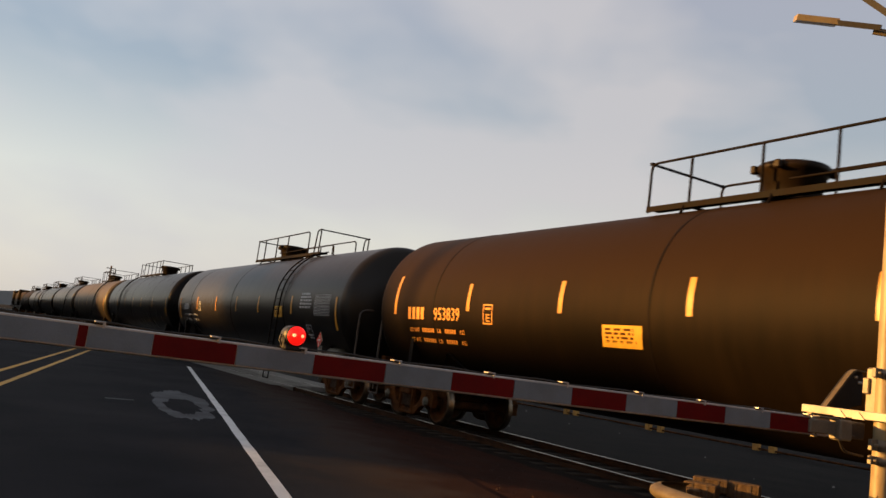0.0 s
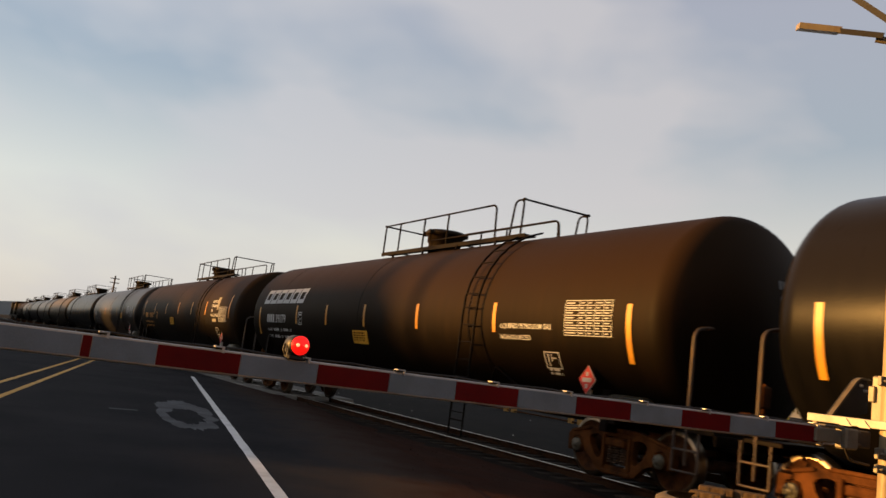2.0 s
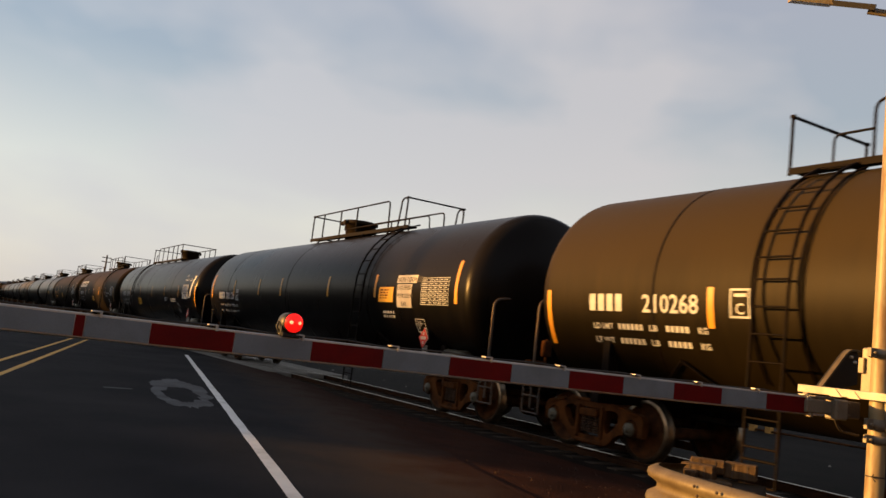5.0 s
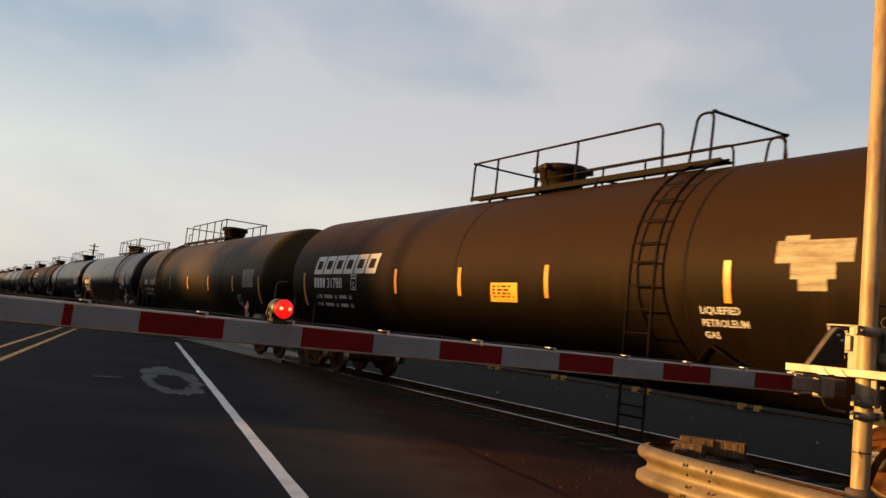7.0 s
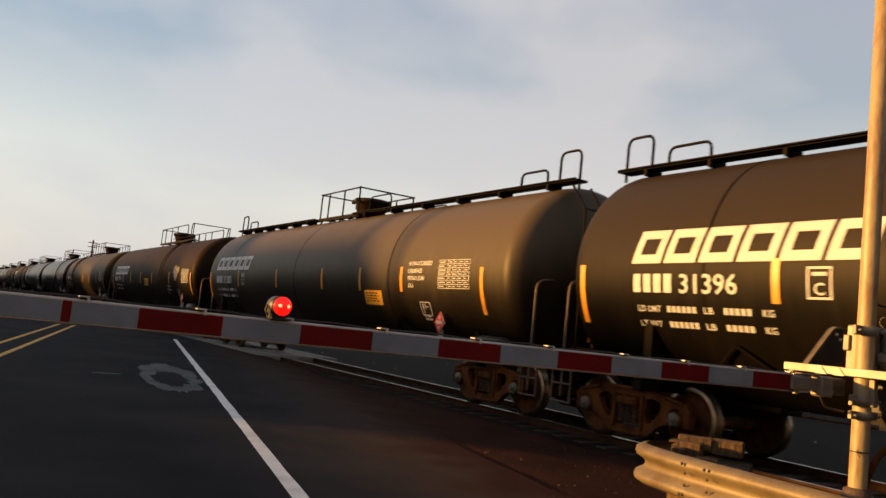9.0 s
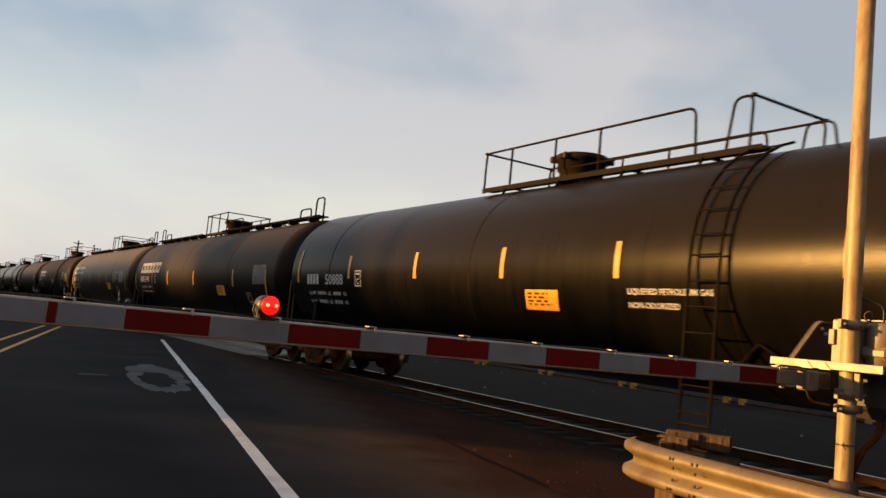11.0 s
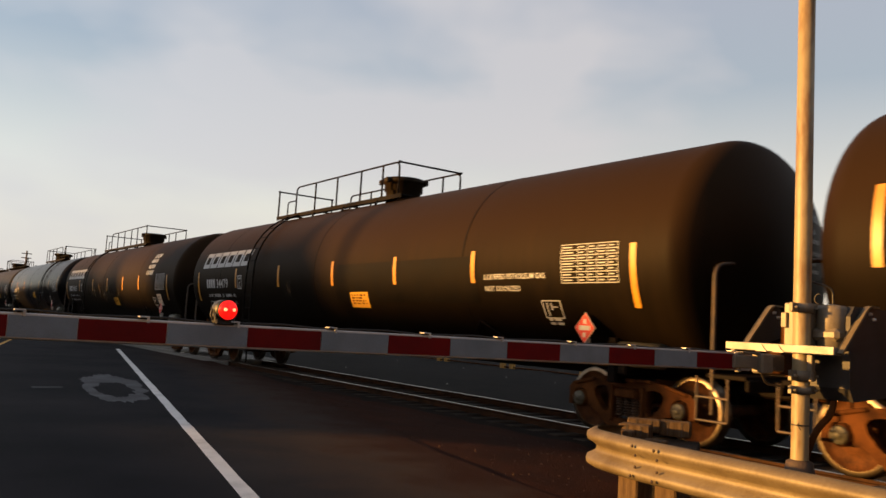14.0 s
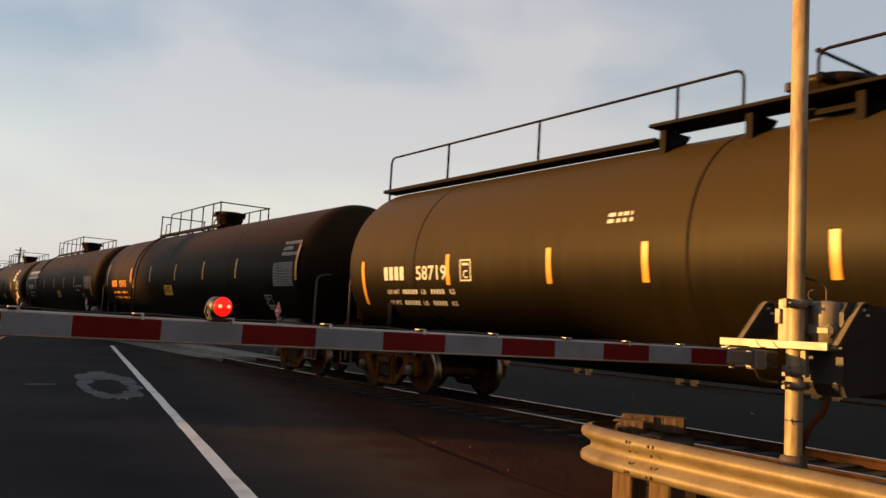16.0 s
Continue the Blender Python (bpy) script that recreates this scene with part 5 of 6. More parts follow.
def end_gear(iron):
    """Stub sill, platform, coupler, grab irons and safety rail at one end (nose, +y)."""
    out = {}
    m = Mesh()
    m.box((0, HALF - 1.5, 0.86), (0.46, 3.4, 0.34), bevel=0.03)
    for s in (-1, 1):
        m.box((s * 0.9, HALF - 1.75, 0.98), (1.0, 0.16, 0.24), bevel=0.02)
    m.box((0, HALF - 0.15, 0.96), (2.7, 0.55, 0.06), bevel=0.01)
    m.box((0, HALF + 0.14, 0.88), (2.7, 0.05, 0.14), bevel=0.01)
    out["sill"] = m.data("stub_sill", iron)
    m = Mesh()
    m.box((0, HALF + 0.22, 0.86), (0.20, 0.40, 0.20), bevel=0.03)
    m.box((0.05, HALF + 0.40, 0.86), (0.32, 0.20, 0.27), bevel=0.05)
    m.tube(bend([(-0.15, HALF + 0.1, 0.8), (-0.2, HALF + 0.3, 0.5), (-0.1, HALF + 0.42, 0.45)], 0.1), 0.03, 7)
    out["coupler"] = m.data("coupler", M_RUST)
    m = Mesh()
    y = HALF - 0.05
    zr = 2.30
    m.tube(bend([(-1.33, y, 0.9), (-1.33, y, zr), (-1.0, y, zr + 0.06), (1.0, y, zr + 0.06), (1.33, y, zr), (1.33, y, 0.9)], 0.16), 0.026, 7)
    m.tube([(-1.33, y, 0.5), (-1.33, y, 0.95)], 0.02, 6)
    for z in (0.42, 0.70):
        m.tube([(-1.33, y - 0.22, z), (-1.33, y + 0.22, z)], 0.018, 6)
    for s in (-1, 1):
        m.tube([(-1.33, y + s * 0.22, 0.42), (-1.33, y + s * 0.22, 0.95)], 0.018, 6)
    out["rail"] = m.data("end_handrail", M_BASE)
    # saddle wedge that holds the tank over the truck
    for s in (-1, 1):
        out["short", s] = Mesh().box((s * 1.18, HALF - 2.0, 1.05), (0.30, 0.16, 0.62), bevel=0.015).data("saddle", iron)
        m = Mesh()
        m.plate([(-0.07, -0.76), (0.07, -0.76), (0.07, -0.02), (0.03, 0.05), (-0.03, 0.05), (-0.07, -0.02)], (s * 1.42, HALF - 2.0, 1.72), (0, 1, 0), (0, 0, 1), 0.20)
        m.plate([(-0.62, -0.10), (0.62, -0.10), (0.62, 0.02), (-0.62, 0.02)], (s * 1.05, HALF - 2.0, 0.9), (1, 0, 0), (0, 0, 1), 0.16)
        out["saddle", s] = m.data("saddle", iron)
    return out


def build_car(index, nose, spec):
    """One tank car; nose: y of the tank's tip at the start of the clip."""
    iron = M_IRON
    near = index >= -1
    car = thing("tank_car", spec["label"], "tank car", "tank cars of the train", at=pose(TRACK, nose - HALF, 0))
    CARS.append((car, nose - HALF))
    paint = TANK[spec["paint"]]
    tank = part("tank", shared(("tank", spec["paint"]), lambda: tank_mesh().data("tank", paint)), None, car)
    for y in spec.get("seams", (HALF - 3.0, HALF - 9.0, HALF - 14.6)):
        part("weld_band", shared(("seam", spec["paint"], round(y, 2)), lambda: seam_mesh(y).data("weld_band", M_IRON)), None, tank, "dark raised weld band")
    for e in (1, -1):
        eg = shared("end", lambda: end_gear(iron))
        turn = pose(0, 0, 0, 0, 0, 0 if e > 0 else 180)
        part("stub_sill", eg["sill"], None, car, at=turn)
        part("coupler", eg["coupler"], None, car, "rusty knuckle coupler", at=turn)
        for s in (-1, 1):
            part("saddle", eg["saddle" if e > 0 else "short", s], None, car, at=turn)
        if near:
            part("end_handrail", eg["rail"], None, car, "worn steel end handrail", at=turn if e > 0 else pose(0, 0.30, 0) @ Matrix.Scale(-1, 4, (0, 1, 0)))
        add_truck(car, e * TRUCK_Y + (0.25 if e > 0 else 0.35), near, near)
    kind = spec.get("top", "mid")
    build_platform(car, kind, iron, spec.get("span"))
    if kind != "long":
        build_ladder(car, HALF - spec.get("ladder", 14.3), iron, spec.get("grips", False))
    if kind == "long":
        zt = Z_T + R_T
        for y, e in ((HALF - 0.35, 1), (-HALF + 0.35, -1)):
            m = Mesh()
            for sx in (-0.62,):
                m.tube(bend([(sx, y, zt - 0.15), (sx, y, zt + 0.56), (sx, y - e * 0.55, zt + 0.56), (sx, y - e * 0.55, zt)], 0.15), 0.024, 6)
            part("grab_hoop", m, iron, car, "bent black grab hoop")
            m = Mesh()
            for sx in (-0.62,):
                m.tube(bend([(sx, y - e * 0.9, zt), (sx, y - e * 0.9, zt + 0.30), (sx, y - e * 1.7, zt + 0.30), (sx, y - e * 1.7, zt)], 0.15), 0.024, 6)
            part("grab_hoop", m, iron, car, "bent black grab hoop")
        m = Mesh()       # bent end ladder down the head
        for sx in (-0.35, -0.75):
            m.tube([(sx, -HALF + 0.35, zt - 0.1), (sx, -HALF - 0.03, zt - 0.55), (sx, -HALF - 0.08, 1.4), (sx, -HALF - 0.08, 1.0)], 0.022, 6)
        for k in range(9):
            m.tube([(-0.35, -HALF - 0.08, 1.2 + 0.3 * k), (-0.75, -HALF - 0.08, 1.2 + 0.3 * k)], 0.014, 6)
        part("end_ladder", m, iron, car)
    if spec.get("fence_rail"):
        zt = Z_T + R_T
        m = Mesh()
        m.tube(bend([(-0.78, HALF - 0.50, zt - 0.38), (-0.78, HALF - 0.50, zt + 0.69), (-0.78, HALF - 9.1, zt + 0.69), (-0.78, HALF - 9.1, zt + 0.2)], 0.15), 0.022, 6)
        part("handrail", m, iron, car, "bent black pipe handrail")
        for d in (2.6, 5.2, 8.05):
            part("rail_post", Mesh().tube([(-0.78, HALF - d, zt - 0.05), (-0.78, HALF - d, zt + 0.69)], 0.022, 6), iron, car)
        part("running_board", Mesh().box((-0.66, HALF - 4.0, zt - 0.03), (0.34, 7.4, 0.07), bevel=0.008), iron, car, "long dark running board along the tank top")
        for d in (7.95, 9.3, 10.7, 12.2):
            m = Mesh().plate([(0, 0), (0.55, 0.0), (0.08, -0.62), (0, -0.62)], (-0.95, HALF - d, zt + 0.04), (1, 0, 0), (0, 0, 1), 0.10)
            part("bracket", m, iron, car, "deep steel platform bracket")
        part("side_platform", Mesh().box((-0.80, HALF - 10.4, zt + 0.10), (0.55, 5.2, 0.05), bevel=0.006), iron, car, "wide bracketed platform beside the manway")

    # markings on the flank
    nose_y = HALF
    white = {"white": M_WHITE, "gold": M_GOLD}[spec.get("ink", "white")]
    me = Mesh()
    st = spec.get("stripes", (1.15, 4.15, 7.0, 9.7, 12.2, 15.3, 18.6))
    for k, d in enumerate(st):
        tall = d < 2 or d > 17.5
        base = spec.get("stripe_a", -0.15)
        lo, hi = ((base - 0.58, base + 0.28) if base < 0 else (base - 0.30, base + 0.55)) if tall else (base - 0.20, base + 0.32)
        part("reflector_stripe", decal(nose_y - d + 0.052, nose_y - d - 0.052, lo, hi, off=0.010), M_STRIPE, tank, "orange reflective stripe")
    if not near:
        return car
    if spec.get("logo"):
        w, a = spec["logo"]
        for k in range(6):
            part("emblem_block", logo_block(nose_y - spec.get("logo_at", 1.45) - k * w / 6, a, w / 6, 0.46, 0.11), M_WHITE, tank, "white slanted emblem block")
    y0 = nose_y - spec.get("mark_at", 1.95)
    size = spec.get("size", 0.40)
    a0 = spec.get("mark_a", -0.34)
    cw = size * 0.52
    part("owner_code", bars_on_tank(y0, a0, size * 0.62, [w for _ in range(4) for w in (cw * 0.62, -cw * 0.26)]), white, tank, "row of four plain painted bars")
    if spec.get("digits"):
        part("car_number", text_on_tank(spec["digits"], y0 - spec.get("dig_at", 0.80 if spec.get("logo") else 1.08), a0, size * 0.87, spec.get("dig_w", 0.92 if spec.get("logo") else 1.0)), white, tank, "painted car number")
    m = text_on_tank("LD LMT", y0 - 0.05, a0 - 0.26, 0.12, 0.42)
    text_on_tank("LT WT", y0 - 0.05, a0 - 0.47, 0.12, 0.40, m=m)
    text_on_tank("LB", y0 - 1.18, a0 - 0.26, 0.12, 0.16, m=m)
    text_on_tank("LB", y0 - 1.18, a0 - 0.47, 0.12, 0.16, m=m)
    text_on_tank("KG", y0 - 2.05, a0 - 0.26, 0.12, 0.16, m=m)
    text_on_tank("KG", y0 - 2.05, a0 - 0.47, 0.12, 0.16, m=m)
    for q, pair in ((0.26, spec.get("load")), (0.47, spec.get("light"))):
        if pair:
            text_on_tank(pair[0], y0 - 0.56, a0 - q, 0.12, 0.52, m=m)
            text_on_tank(pair[1], y0 - 1.48, a0 - q, 0.12, 0.45, m=m)
            continue
        bars_on_tank(y0 - 0.58, a0 - q, 0.085, [0.055, -0.03] * 6, m=m)
        bars_on_tank(y0 - 1.50, a0 - q, 0.085, [0.055, -0.03] * 5, m=m)
    part("weight_print", m, white, tank, "small painted weight lines")
    if spec.get("box_c", True):
        d = spec.get("box_at", 4.42)
        m = Mesh()
        for (u0, u1, v0, v1) in ((0, 0.30, 0, 0.025), (0, 0.30, 0.335, 0.36), (0, 0.025, 0, 0.36), (0.275, 0.30, 0, 0.36)):
            q = decal(nose_y - d - u0, nose_y - d - u1, -0.38 + v0, -0.38 + v1, off=0.009, rows=3)
            m.add(q.v, q.f)
        text_on_tank(spec.get("box_letter", "C"), nose_y - d - 0.08, -0.33, 0.19, 0.13, m=m)
        bars_on_tank(nose_y - d - 0.06, -0.12, 0.04, [0.18], m=m)
        part("plate_box", m, white, tank, "outlined box with one letter")
    if spec.get("card"):
        d, a, w = spec["card"]
        c = part("notice", decal(nose_y - d, nose_y - d - w, a - 0.16, a + 0.17, 0.03, off=0.009), M_PLACARD, tank, "yellow notice sheet")
        part("print", rows_of_bars(nose_y - d - 0.08, w - 0.16, a + 0.09, 4, 0.035, index + 5, cover=0.7), M_RUST, tank, "unreadable print on the notice")
    if spec.get("lpg"):
        d, a = spec["lpg"]
        m = Mesh()
        for k, word in enumerate(spec.get("lpg_words", ("LIQUEFIED", "PETROLEUM", "GAS"))):
            text_on_tank(word, nose_y - d, a - spec.get("lpg_size", 0.155) * 1.25 * k, spec.get("lpg_size", 0.155), None, m=m)
        part("gas_lettering", m, M_WHITE, tank, "white painted gas lettering")
    for d, a, size, word in spec.get("sheet_words", ()):
        part("gas_lettering", text_on_tank(word, nose_y - d, a, size, off=0.012), M_DARKTXT, tank, "black lettering on a white notice")
    if spec.get("words"):
        d, a = spec["words"]
        m = text_on_tank("LIQUEFIED PETROLEUM GAS", nose_y - d, a, 0.115)
        text_on_tank(spec.get("second_line", "NON-ODORIZED"), nose_y - d, a - 0.19, 0.115, m=m)
        part("gas_lettering", m, white, tank, "white painted gas lettering")
    if spec.get("table", True):
        d = spec.get("table_at", 17.1)
        a = spec.get("table_a", -0.08)
        m = Mesh()
        w, hh = 1.10, 0.54
        for k in range(8):
            q = decal(nose_y - d, nose_y - d - w, a + hh / 2 - k * hh / 7 - 0.005, a + hh / 2 - k * hh / 7 + 0.005, off=0.010, rows=1)
            m.add(q.v, q.f)
        for k in range(6):
            u = w * (0, 0.3, 0.47, 0.64, 0.82, 0.985)[k]
            q = decal(nose_y - d - u, nose_y - d - u - 0.010, a - hh / 2, a + hh / 2, off=0.010, rows=8)
            m.add(q.v, q.f)
        rng = random.Random(index + 70)
        for k in range(7):
            for u0, u1 in ((0.03, 0.27), (0.33, 0.44), (0.50, 0.61), (0.67, 0.79), (0.85, 0.95)):
                q = decal(nose_y - d - w * u0, nose_y - d - w * (u0 + (u1 - u0) * rng.uniform(0.6, 1)), a + hh / 2 - (k + 0.62) * hh / 7, a + hh / 2 - (k + 0.40) * hh / 7, off=0.010, rows=1)
                m.add(q.v, q.f)
        part("test_table", m, M_WHITE, tank, "white stencilled inspection table")
    if spec.get("frame_box", True):
        d = spec.get("frame_at", 16.4)
        m = Mesh()
        for (u0, u1, v0, v1) in ((0, 0.40, 0, 0.02), (0, 0.40, 0.33, 0.35), (0, 0.02, 0, 0.35), (0.38, 0.40, 0, 0.35), (0.09, 0.115, 0.05, 0.30), (0.18, 0.205, 0.16, 0.30), (0.205, 0.31, 0.215, 0.235)):
            q = decal(nose_y - d - u0, nose_y - d - u1, -0.92 + 0.82 * v0, -0.92 + 0.82 * v1, off=0.010, rows=3)
            m.add(q.v, q.f)
        rows_of_bars(nose_y - d - 0.05, 0.34, -0.96, 2, 0.04, index + 31, m)
        part("stencil_box", m, M_WHITE, tank, "white stencilled box")
    if spec.get("haz", True):
        d = spec.get("haz_at", 17.55)
        c = on_tank(nose_y - d, -1.01, 0.09)
        c.x = -1.57

        def diamond(k, off):
            return [c + Vector((-off, a * k, b * k)) for a, b in ((0, 0.215), (-0.19, 0), (0, -0.215), (0.19, 0))]
        holder = Mesh().plate([(0, 0.218), (-0.193, 0), (0, -0.218), (0.193, 0)], c, (0, 1, 0), (0, 0, 1), 0.012)
        holder.box(c + Vector((0.05, 0, -0.24)), (0.10, 0.05, 0.20), bevel=0.01)
        pl = part("hazard_placard", holder, M_SHEET, car, "red diamond hazard placard in a pale holder")
        part("red_field", Mesh().add(diamond(0.97, 0.010), [(0, 1, 2, 3)]), M_HAZ, pl, "red field of the placard")
        mm = Mesh()
        for b, w in ((0.09, 0.028), (0.0, 0.105), (-0.095, 0.025)):
            mm.add([c + Vector((-0.014, sy * w, b + sz * 0.032)) for sy, sz in ((1, -1), (-1, -1), (-1, 1), (1, 1))], [(0, 1, 2, 3)])
        part("print", mm, M_SHEET, pl, "pale print on the placard")["kind"] = "stuff"
    for o in tank.children:
        if o.name.split(".")[0] in ("weight_print", "print", "test_table", "gas_lettering"):
            o["kind"] = "stuff"
    for d, a, w, hh, seed in spec.get("dim", ()):       # unreadable small print
        part("small_print", rows_of_bars(nose_y - d, w, a, int(hh / 0.1), 0.055, seed), M_WHITE, tank, "unreadable stencilled print")["kind"] = "stuff"
    for d, a, w, hh in spec.get("sheets", ()):
        part("white_notice", decal(nose_y - d, nose_y - d - w, a - hh / 2, a + hh / 2, off=0.009), M_SHEET, tank, "white notice panel")
        if spec.get("sheet_words"):
            continue
        part("print", rows_of_bars(nose_y - d - 0.05, w - 0.1, a + hh / 2 - 0.13, max(1, int(hh / 0.12) - 1), 0.05, int(d * 7), None), M_DARKTXT, tank, "dark unreadable print")
    for d, a, w, hh in spec.get("patches", ()):
        part("repaint_patch", decal(nose_y - d, nose_y - d - w, a - hh / 2, a + hh / 2, off=0.005), M_REPAINT, tank, "dull black repainted patch")
    if spec.get("graffiti"):
        d, a, k = spec["graffiti"]
        m = Mesh()
        if k == "bar":
            for i in range(8):
                y = nose_y - d - 0.50 * (i / 8) ** 0.8
                q = decal(y, y - 0.24, a - 0.45 + i * 0.115, a - 0.45 + (i + 1) * 0.118, 0.05, off=0.008, rows=1)
                m.add(q.v, q.f)
        else:
            rng = random.Random(int(d * 10))
            for r in range(4):
                for i in range(7):
                    y = nose_y - d - i * 0.115 - r * (-0.07) + rng.uniform(-0.03, 0.03)
                    q = decal(y, y - rng.uniform(0.07, 0.13), a - r * 0.22 + rng.uniform(-0.03, 0.03), a - r * 0.22 + 0.15, rng.uniform(0, 0.05), off=0.008, rows=2)
                    m.add(q.v, q.f)
        part("paint_mark", m, M_WHITE, tank, "rough white paint over old writing")["kind"] = "stuff"
    for d, a, w, hh in spec.get("smears", ()):       # roller strokes of pale paint over old writing
        part("paint_over", decal(nose_y - d, nose_y - d - w, a - hh / 2, a + hh / 2, off=0.010), M_SMEAR, tank, "pale rolled-on paint over old writing")
    for d, a, w, hh in spec.get("puffs", ()):
        part("faded_paint", decal(nose_y - d + w / 2, nose_y - d - w / 2, a - hh / 2, a + hh / 2, off=0.007), M_FADED, tank, "scrubbed tan spray paint")
    for d in (3.4, 14.9):       # struts under the belly
        m = Mesh()
        for e in (-1, 1):
            m.tube([on_tank(nose_y - d, -0.98, 0.05), on_tank(nose_y - d - e * 0.42, -1.32, 0.06)], 0.022, 6)
        part("belly_strut", m, iron, car, "dark V-shaped strut under the tank")
    # tail lettering on the rear head
    m = Mesh()
    rng = random.Random(index + 3)

    def on_head(px, pz):
        return Vector((px, TAIL - (HALF - HEAD + head_bulge(math.hypot(px, pz - Z_T))) - 0.012, pz))
    for z, w, hh in ((0.62, 0.86, 0.125), (0.44, 0.55, 0.07), (0.31, 0.62, 0.06), (0.14, 0.70, 0.06), (0.0, 0.42, 0.05), (-0.10, 0.60, 0.05)):
        x = 0.15
        while x < 0.15 + w:
            bw = rng.uniform(0.05, 0.09)
            m.add([on_head(x, Z_T + z), on_head(x + bw, Z_T + z), on_head(x + bw, Z_T + z + hh), on_head(x, Z_T + z + hh)], [(0, 1, 2, 3)])
            x += bw + 0.03
    part("tail_print", m, M_DIM, tank, "faded grey print on the tank's end")
    # brake cylinder and hand wheel at the tail, under the head
    m = Mesh().lathe([(-0.42, 0.0), (-0.40, 0.17), (0.30, 0.17), (0.34, 0.10), (0.36, 0.0)], "y", (-1.28, -HALF + 1.55, 1.14), 16)
    part("brake_cylinder", m, M_CAP, car, "grey brake cylinder")
    m = Mesh()
    m.box((-0.55, -HALF - 0.05, 1.16), (0.36, 0.22, 0.26), bevel=0.02)
    m.box((-0.30, -HALF + 0.0, 1.52), (0.20, 0.10, 0.30), bevel=0.02)
    m.tube([(-0.3, -HALF, 1.0), (-0.3, -HALF, 1.7)], 0.03, 7)
    part("brake_gear", m, M_RUST, car, "rusty brake valve and lever gear")
    return car


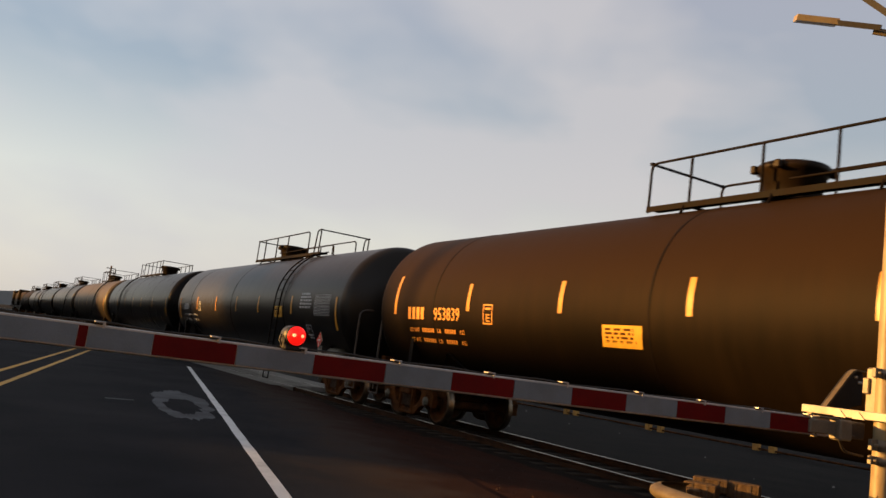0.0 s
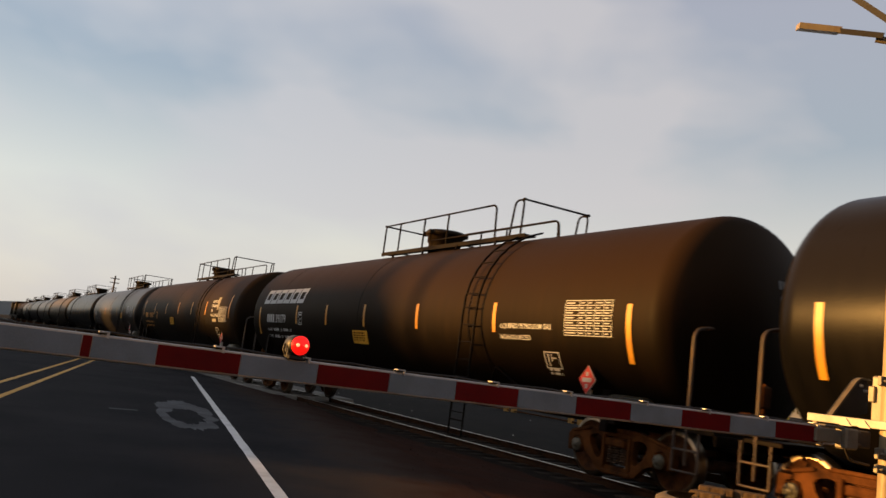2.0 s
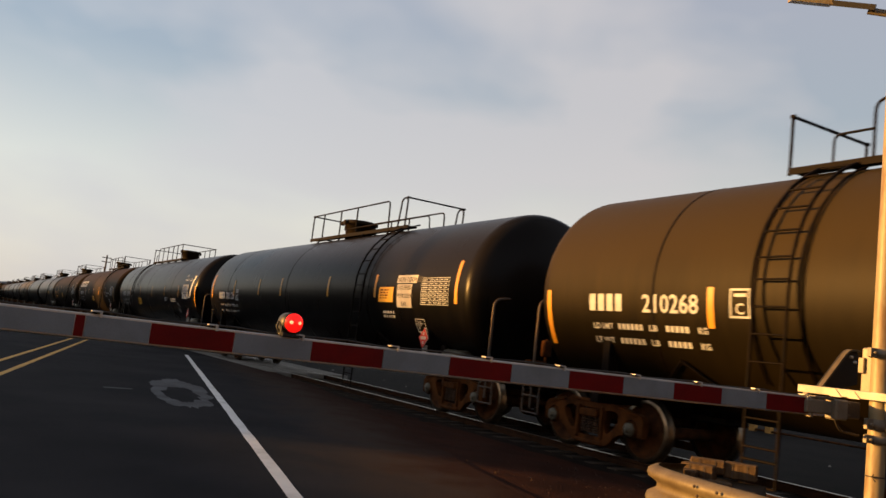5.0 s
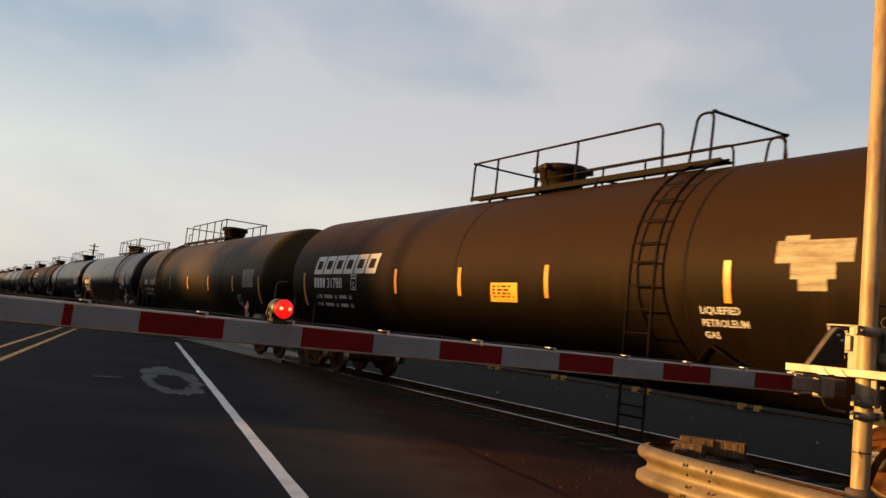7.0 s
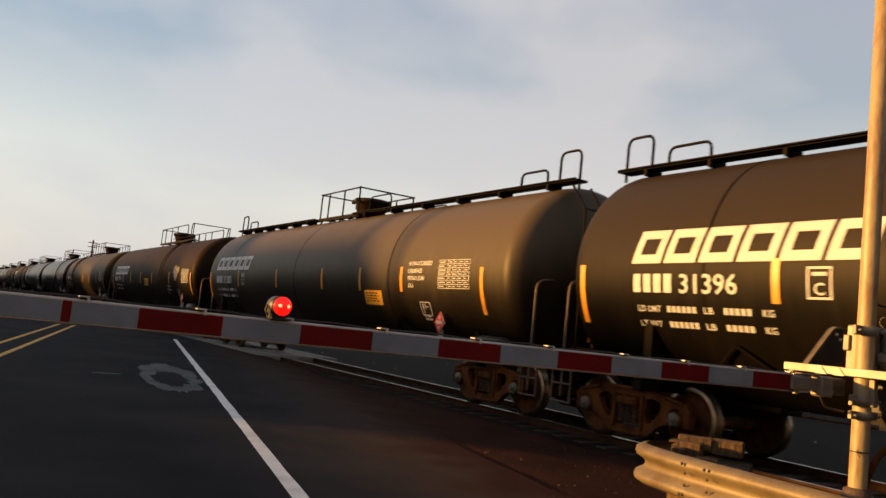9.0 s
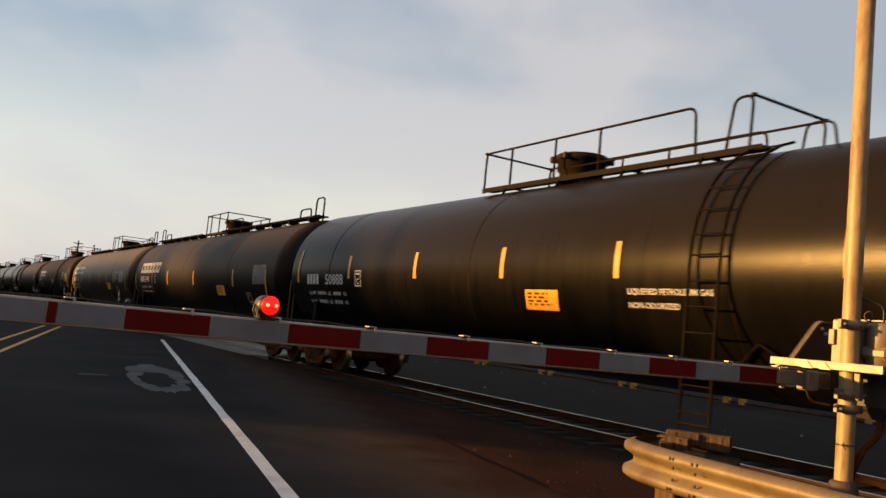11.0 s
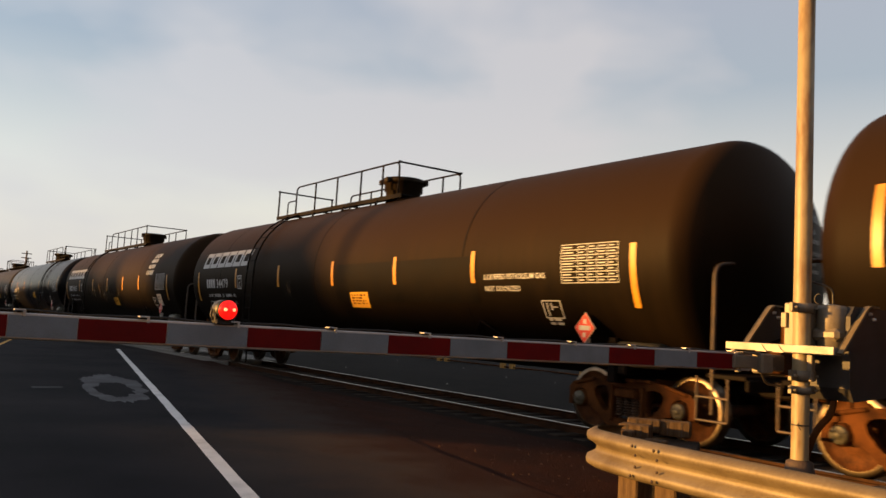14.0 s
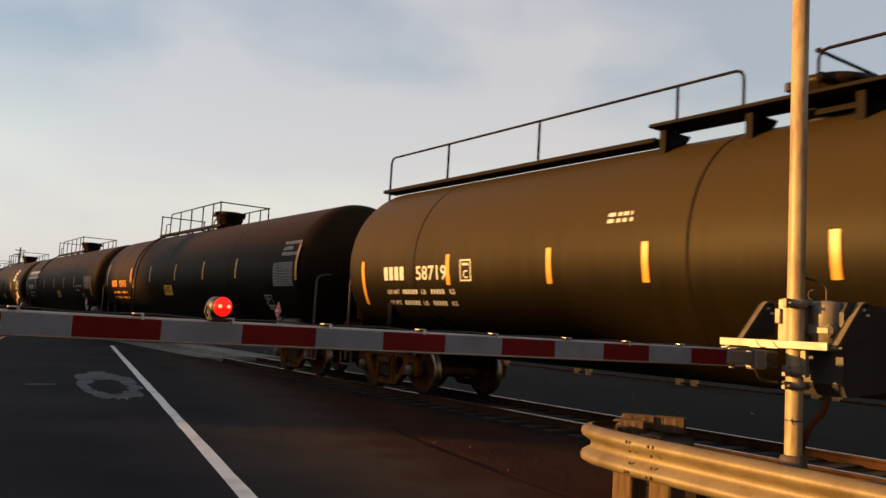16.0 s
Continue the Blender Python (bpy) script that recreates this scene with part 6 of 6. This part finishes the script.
SPECS = {
    0: dict(paint="brown", ink="gold", label="brown-black tank car with yellow lettering and stripes", digits="953839", stripe_a=0.05, stripes=(1.36, 4.32, 7.06, 9.73, 12.3, 14.75, 18.2), card=(8.03, -0.47, 0.82), box_at=4.85, box_letter="E", mark_at=1.95, lpg=(15.65, 0.33), lpg_size=0.145, lpg_words=("LIQUEFIED", "PETROLEUM", "GAS", "NON-ODORIZED"), patches=((14.8, -0.39, 1.7, 0.26),), smears=((16.35, 0.42, 0.34, 0.24), (16.45, 0.18, 0.26, 0.26), (15.9, -0.36, 0.55, 0.12)), ladder=14.0, table_at=16.8, table_a=-0.12, frame_at=16.25, haz_at=17.3),
    1: dict(paint="brown", label="brown-black tank car with white emblem and yellow stripes", logo=(3.6, 0.24), logo_at=1.55, digits="39079", size=0.40, stripes=(1.33, 4.75, 7.01, 9.41, 12.07, 15.0, 18.45), card=(8.69, -0.62, 0.86), mark_at=2.1, box_at=4.9, words=(15.2, -0.27), table_at=17.0),
    2: dict(paint="gloss", top="fore", span=(3.8, 10.6), ladder=5.5, label="glossy black tank car with white paint slash at its tail", digits="302845", stripes=(1.05, 4.22, 7.2, 10.3, 13.2, 16.05, 19.0), card=(6.62, -0.60, 0.82), mark_at=2.0, box_at=4.5, table=False, sheets=((16.8, -0.10, 1.05, 0.60),), graffiti=(17.95, 0.08, "bar"), lpg=(17.0, 0.55), lpg_words=("LPG", "NON-ODORIZED"), dim=((13.3, -0.42, 0.6, 0.2, 5), (14.5, -0.46, 1.1, 0.2, 6)), frame_at=15.7, haz_at=17.85),
    3: dict(paint="gloss", load=("165800", "75200"), light=("97200", "44100"), label="glossy dark tank car with yellow and white notices", digits="303120", stripe_a=0.0, stripes=(0.95, 3.76, 6.48, 8.57, 12.2, 15.0, 18.55), mark_at=1.95, dig_at=0.85, box_at=4.0, card=(15.2, -0.14, 0.70), sheets=((16.05, 0.20, 0.90, 0.17), (16.10, -0.16, 0.66, 0.50)), sheet_words=((16.08, 0.14, 0.15, "NON ODORIZED"), (16.13, -0.03, 0.13, "LIQUEFIED"), (16.13, -0.20, 0.125, "PETROLEUM"), (16.30, -0.37, 0.13, "GAS")), table_at=17.17, table_a=-0.06, frame_at=16.85, dim=((15.4, -0.55, 0.7, 0.3, 8),), haz_at=17.3),
    4: dict(paint="olive", top="fore", ladder=4.96, grips=True, label="olive-grey tank car with white lettering and orange stripes", digits="210268", stripes=(0.75, 4.0, 7.0, 10.0, 13.0, 16.0, 18.7), stripe_a=-0.32, mark_at=1.72, box_at=4.3),
    5: dict(paint="brown", label="brown-black tank car with white emblem and painted-over patch", logo=(3.6, 0.0), logo_at=2.15, digits="31788", stripes=(1.5, 6.67, 9.2, 11.77, 15.28, 18.9), stripe_a=-0.24, card=(10.2, -0.37, 0.78), mark_at=2.2, ladder=13.95, table_at=17.43, table_a=-0.09, smears=((15.95, 0.16, 0.95, 0.26), (16.15, -0.05, 0.55, 0.20), (16.25, -0.20, 0.35, 0.16), (16.05, 0.30, 0.30, 0.10)), lpg=(14.83, -0.58), lpg_size=0.13, haz_at=17.52, frame_at=16.56),
    6: dict(paint="tan", top="long", ladder=5.0, label="dusty tan tank car with white emblem and long running board", logo=(3.6, 0.10), digits="31383", stripes=(0.75, 4.02, 7.61, 10.97, 13.2, 15.2, 18.2), stripe_a=-0.24, mark_at=1.55, box_at=4.35, card=(13.4, -0.60, 0.85), table_at=16.7, lpg=(15.5, 0.1), lpg_size=0.12, lpg_words=("NON-ODORIZED", "LIQUEFIED", "PETROLEUM", "GAS"), frame_at=15.9, haz_at=16.75),
    7: dict(paint="dusk", top="long", ladder=5.0, label="dusty black tank car with white emblem and long running board", logo=(3.5, 0.05), logo_at=1.75, digits="31396", stripes=(0.75, 4.05, 6.76, 10.6, 15.2, 18.2), stripe_a=-0.24, mark_at=1.8, box_at=4.45, card=(13.4, -0.60, 0.85)),
    8: dict(paint="gloss", label="glossy black tank car with plain flank and orange stripes", digits="50888", stripe_a=0.0, stripes=(1.1, 4.1, 7.1, 10.0, 12.7, 16.1, 18.6), card=(10.6, -0.55, 0.8), words=(12.9, -0.42), table_at=17.35, frame_at=16.1, haz_at=17.0, mark_at=1.7),
    9: dict(paint="brown", puffs=((6.05, -0.40, 0.28, 0.75), (6.36, -0.42, 0.30, 0.62), (6.75, -0.40, 0.30, 0.70), (7.22, -0.42, 0.55, 0.80), (8.2, -0.22, 0.68, 0.50), (8.32, -0.50, 0.24, 0.60), (8.75, -0.50, 0.44, 0.66), (9.12, -0.55, 0.42, 0.60), (9.42, -0.30, 0.42, 0.80), (9.98, -0.42, 0.36, 0.60), (10.4, -0.45, 0.55, 0.50), (11.4, -0.42, 0.7, 0.5)), top="fore", span=(3.75, 10.9), ladder=5.7, label="black-brown tank car with rubbed-out white writing", logo=(3.75, 0.24), logo_at=1.3, digits="34055", stripes=(1.05, 4.08, 6.91, 9.66, 12.24, 14.6, 18.15), card=(10.5, -0.82, 0.75), table_at=16.8, graffiti=(15.75, 0.85, "scrub"), sheets=((16.85, -0.72, 0.5, 0.42),), frame_at=16.3, haz_at=17.35, mark_at=1.75),
    10: dict(paint="brown", top="fore", ladder=5.46, label="brown-black tank car with white emblem and smeared patch", logo=(3.6, 0.24), digits="34479", stripes=(1.16, 4.22, 7.05, 9.9, 12.45, 14.9, 18.35), mark_at=1.9, box_at=4.35, box_letter="C", card=(10.6, -0.66, 0.74), words=(15.2, -0.30), second_line="NOT ODORIZED", patches=((10.1, -0.30, 4.9, 0.78),), puffs=((7.6, -0.42, 0.30, 0.55),), table_at=17.0, table_a=-0.11, frame_at=16.5, haz_at=17.42),
    11: dict(paint="brown", top="fore", ladder=5.52, ink="gold", label="brown tank car with yellow lettering and ladder near its nose", digits="955415", stripe_a=0.02, stripes=(1.09, 4.62, 7.15, 9.95, 12.6, 15.2, 18.95), frame_at=17.02, haz_at=17.87, mark_at=1.9, box_at=4.75, box_letter="E", card=(8.75, -0.50, 0.85), table_at=17.67, table_a=-0.13, lpg=(18.05, 0.60), lpg_size=0.115, lpg_words=("NON-ODORIZED", "LIQUEFIED", "PETROLEUM GAS"), patches=((15.7, -0.38, 1.5, 0.27),)),
    12: dict(paint="olive", top="mid", span=(10.0, 14.4), fence_rail=True, label="olive-brown tank car with long handrail along its top", digits="58719", stripe_a=-0.24, stripes=(1.18, 4.05, 6.56, 8.35, 10.84, 14.0, 18.4), mark_at=1.98, box_at=4.4, dig_w=0.95, dim=((7.65, 0.46, 0.5, 0.3, 12),)),
    -1: dict(paint="black", label="sooty black tank car with white stencilled notices", digits="", dim=((16.0, 0.2, 0.9, 0.6, 3),), card=(13.8, -0.3, 0.7)),
    -2: dict(paint="gloss", label="glossy black tank car in the shade", top="fore", ladder=5.5),
    -3: dict(paint="tan", label="dusty tan tank car"),
    -4: dict(paint="black", label="black tank car far along the train"),
    -5: dict(paint="gloss", label="glossy black tank car far along the train", top="fore", ladder=5.5),
    -6: dict(paint="black", label="black tank car far along the train"),
    -7: dict(paint="brown", label="brown tank car far along the train", top="fore", ladder=5.5),
}
NOSE = {0: 17.24, 1: -3.4, 2: -23.8, 3: -44.62, 4: -65.3, 5: -86.3, 6: -107.35, 7: -127.5, 8: -147.1, 9: -167.6, 10: -187.9, 11: -208.3, 12: -229.2}
for k in range(1, 8):
    NOSE[-k] = 17.24 + 20.6 * k


def build_engine(nose, label):
    """A dark diesel engine at the head of the train, far off."""
    e = thing("locomotive", label, "locomotive", "engines of the train", at=pose(TRACK, nose - 10.5, 0))
    CARS.append((e, nose - 10.5))
    part("frame", Mesh().box((0, 0, 1.2), (3.0, 20.0, 0.45), bevel=0.05), M_IRON, e)
    part("hood", Mesh().box((0, -1.4, 2.75), (2.0, 15.0, 2.6), bevel=0.18), TANK["brown"], e, "dark brown engine hood")
    part("cab", Mesh().box((0, 7.6, 3.0), (2.9, 2.6, 3.1), bevel=0.2), TANK["brown"], e, "dark brown cab")
    part("nose", Mesh().box((0, 9.3, 2.2), (2.0, 1.2, 1.6), bevel=0.2), TANK["brown"], e)
    part("fuel_tank", Mesh().box((0, 0, 0.75), (2.4, 5.0, 0.7), bevel=0.12), M_IRON, e)
    for s in (-1, 1):
        part("window", Mesh().box((s * 1.455, 7.7, 3.7), (0.02, 1.4, 0.7)), M_HOUSING, e, "dark cab window")
        part("handrail", Mesh().tube([(s * 1.45, -9.5, 2.3), (s * 1.45, 6.0, 2.3)], 0.03, 6), M_IRON, e)
    part("fan_housing", Mesh().lathe([(4.0, 0.7), (4.3, 0.7), (4.32, 0.0)], "z", (0, -6, 0), 18), M_IRON, e)
    for y in (-6.6, 6.6):
        add_truck(e, y, False, False)


def build_train():
    for k in sorted(SPECS, reverse=True):
        build_car(k, NOSE[k], SPECS[k])
    build_engine(NOSE[-7] + 22.0, "dark brown diesel locomotive far ahead")
    build_engine(NOSE[-7] + 43.2, "dark brown diesel locomotive at the head of the train")


build_ground()
build_track(TRACK, -60, 900, "railway_track", "railway track with rusty rails on dark ballast")
build_crossing()
gate, _ = build_gate()
build_crossbuck(gate)
build_guardrail()
build_tie_pile()
build_far_side()
build_distance()
build_train()


LAG = {0.5: -0.60, 4.0: -0.22, 7.2: 0.45, 7.5: -0.90, 14.0: -0.45, 15.0: -0.15}        # metres by which the train runs ahead of an even pace


def motions():
    times = sorted({t for t, _, _, _ in TURNS} | set(LAG))
    for ob, y in CARS:
        walk(ob, [(t, pose(TRACK, y + SPEED * t + LAG.get(t, 0.0), 0)) for t in times])
    turn = math.degrees(SPEED / 0.457)
    for w, y in WHEELS:
        walk(w, [(i / FPS, pose(0, y, 0.457, -turn * i / FPS, 0, 0)) for i in range(0, 16 * FPS + 1)])


motions()
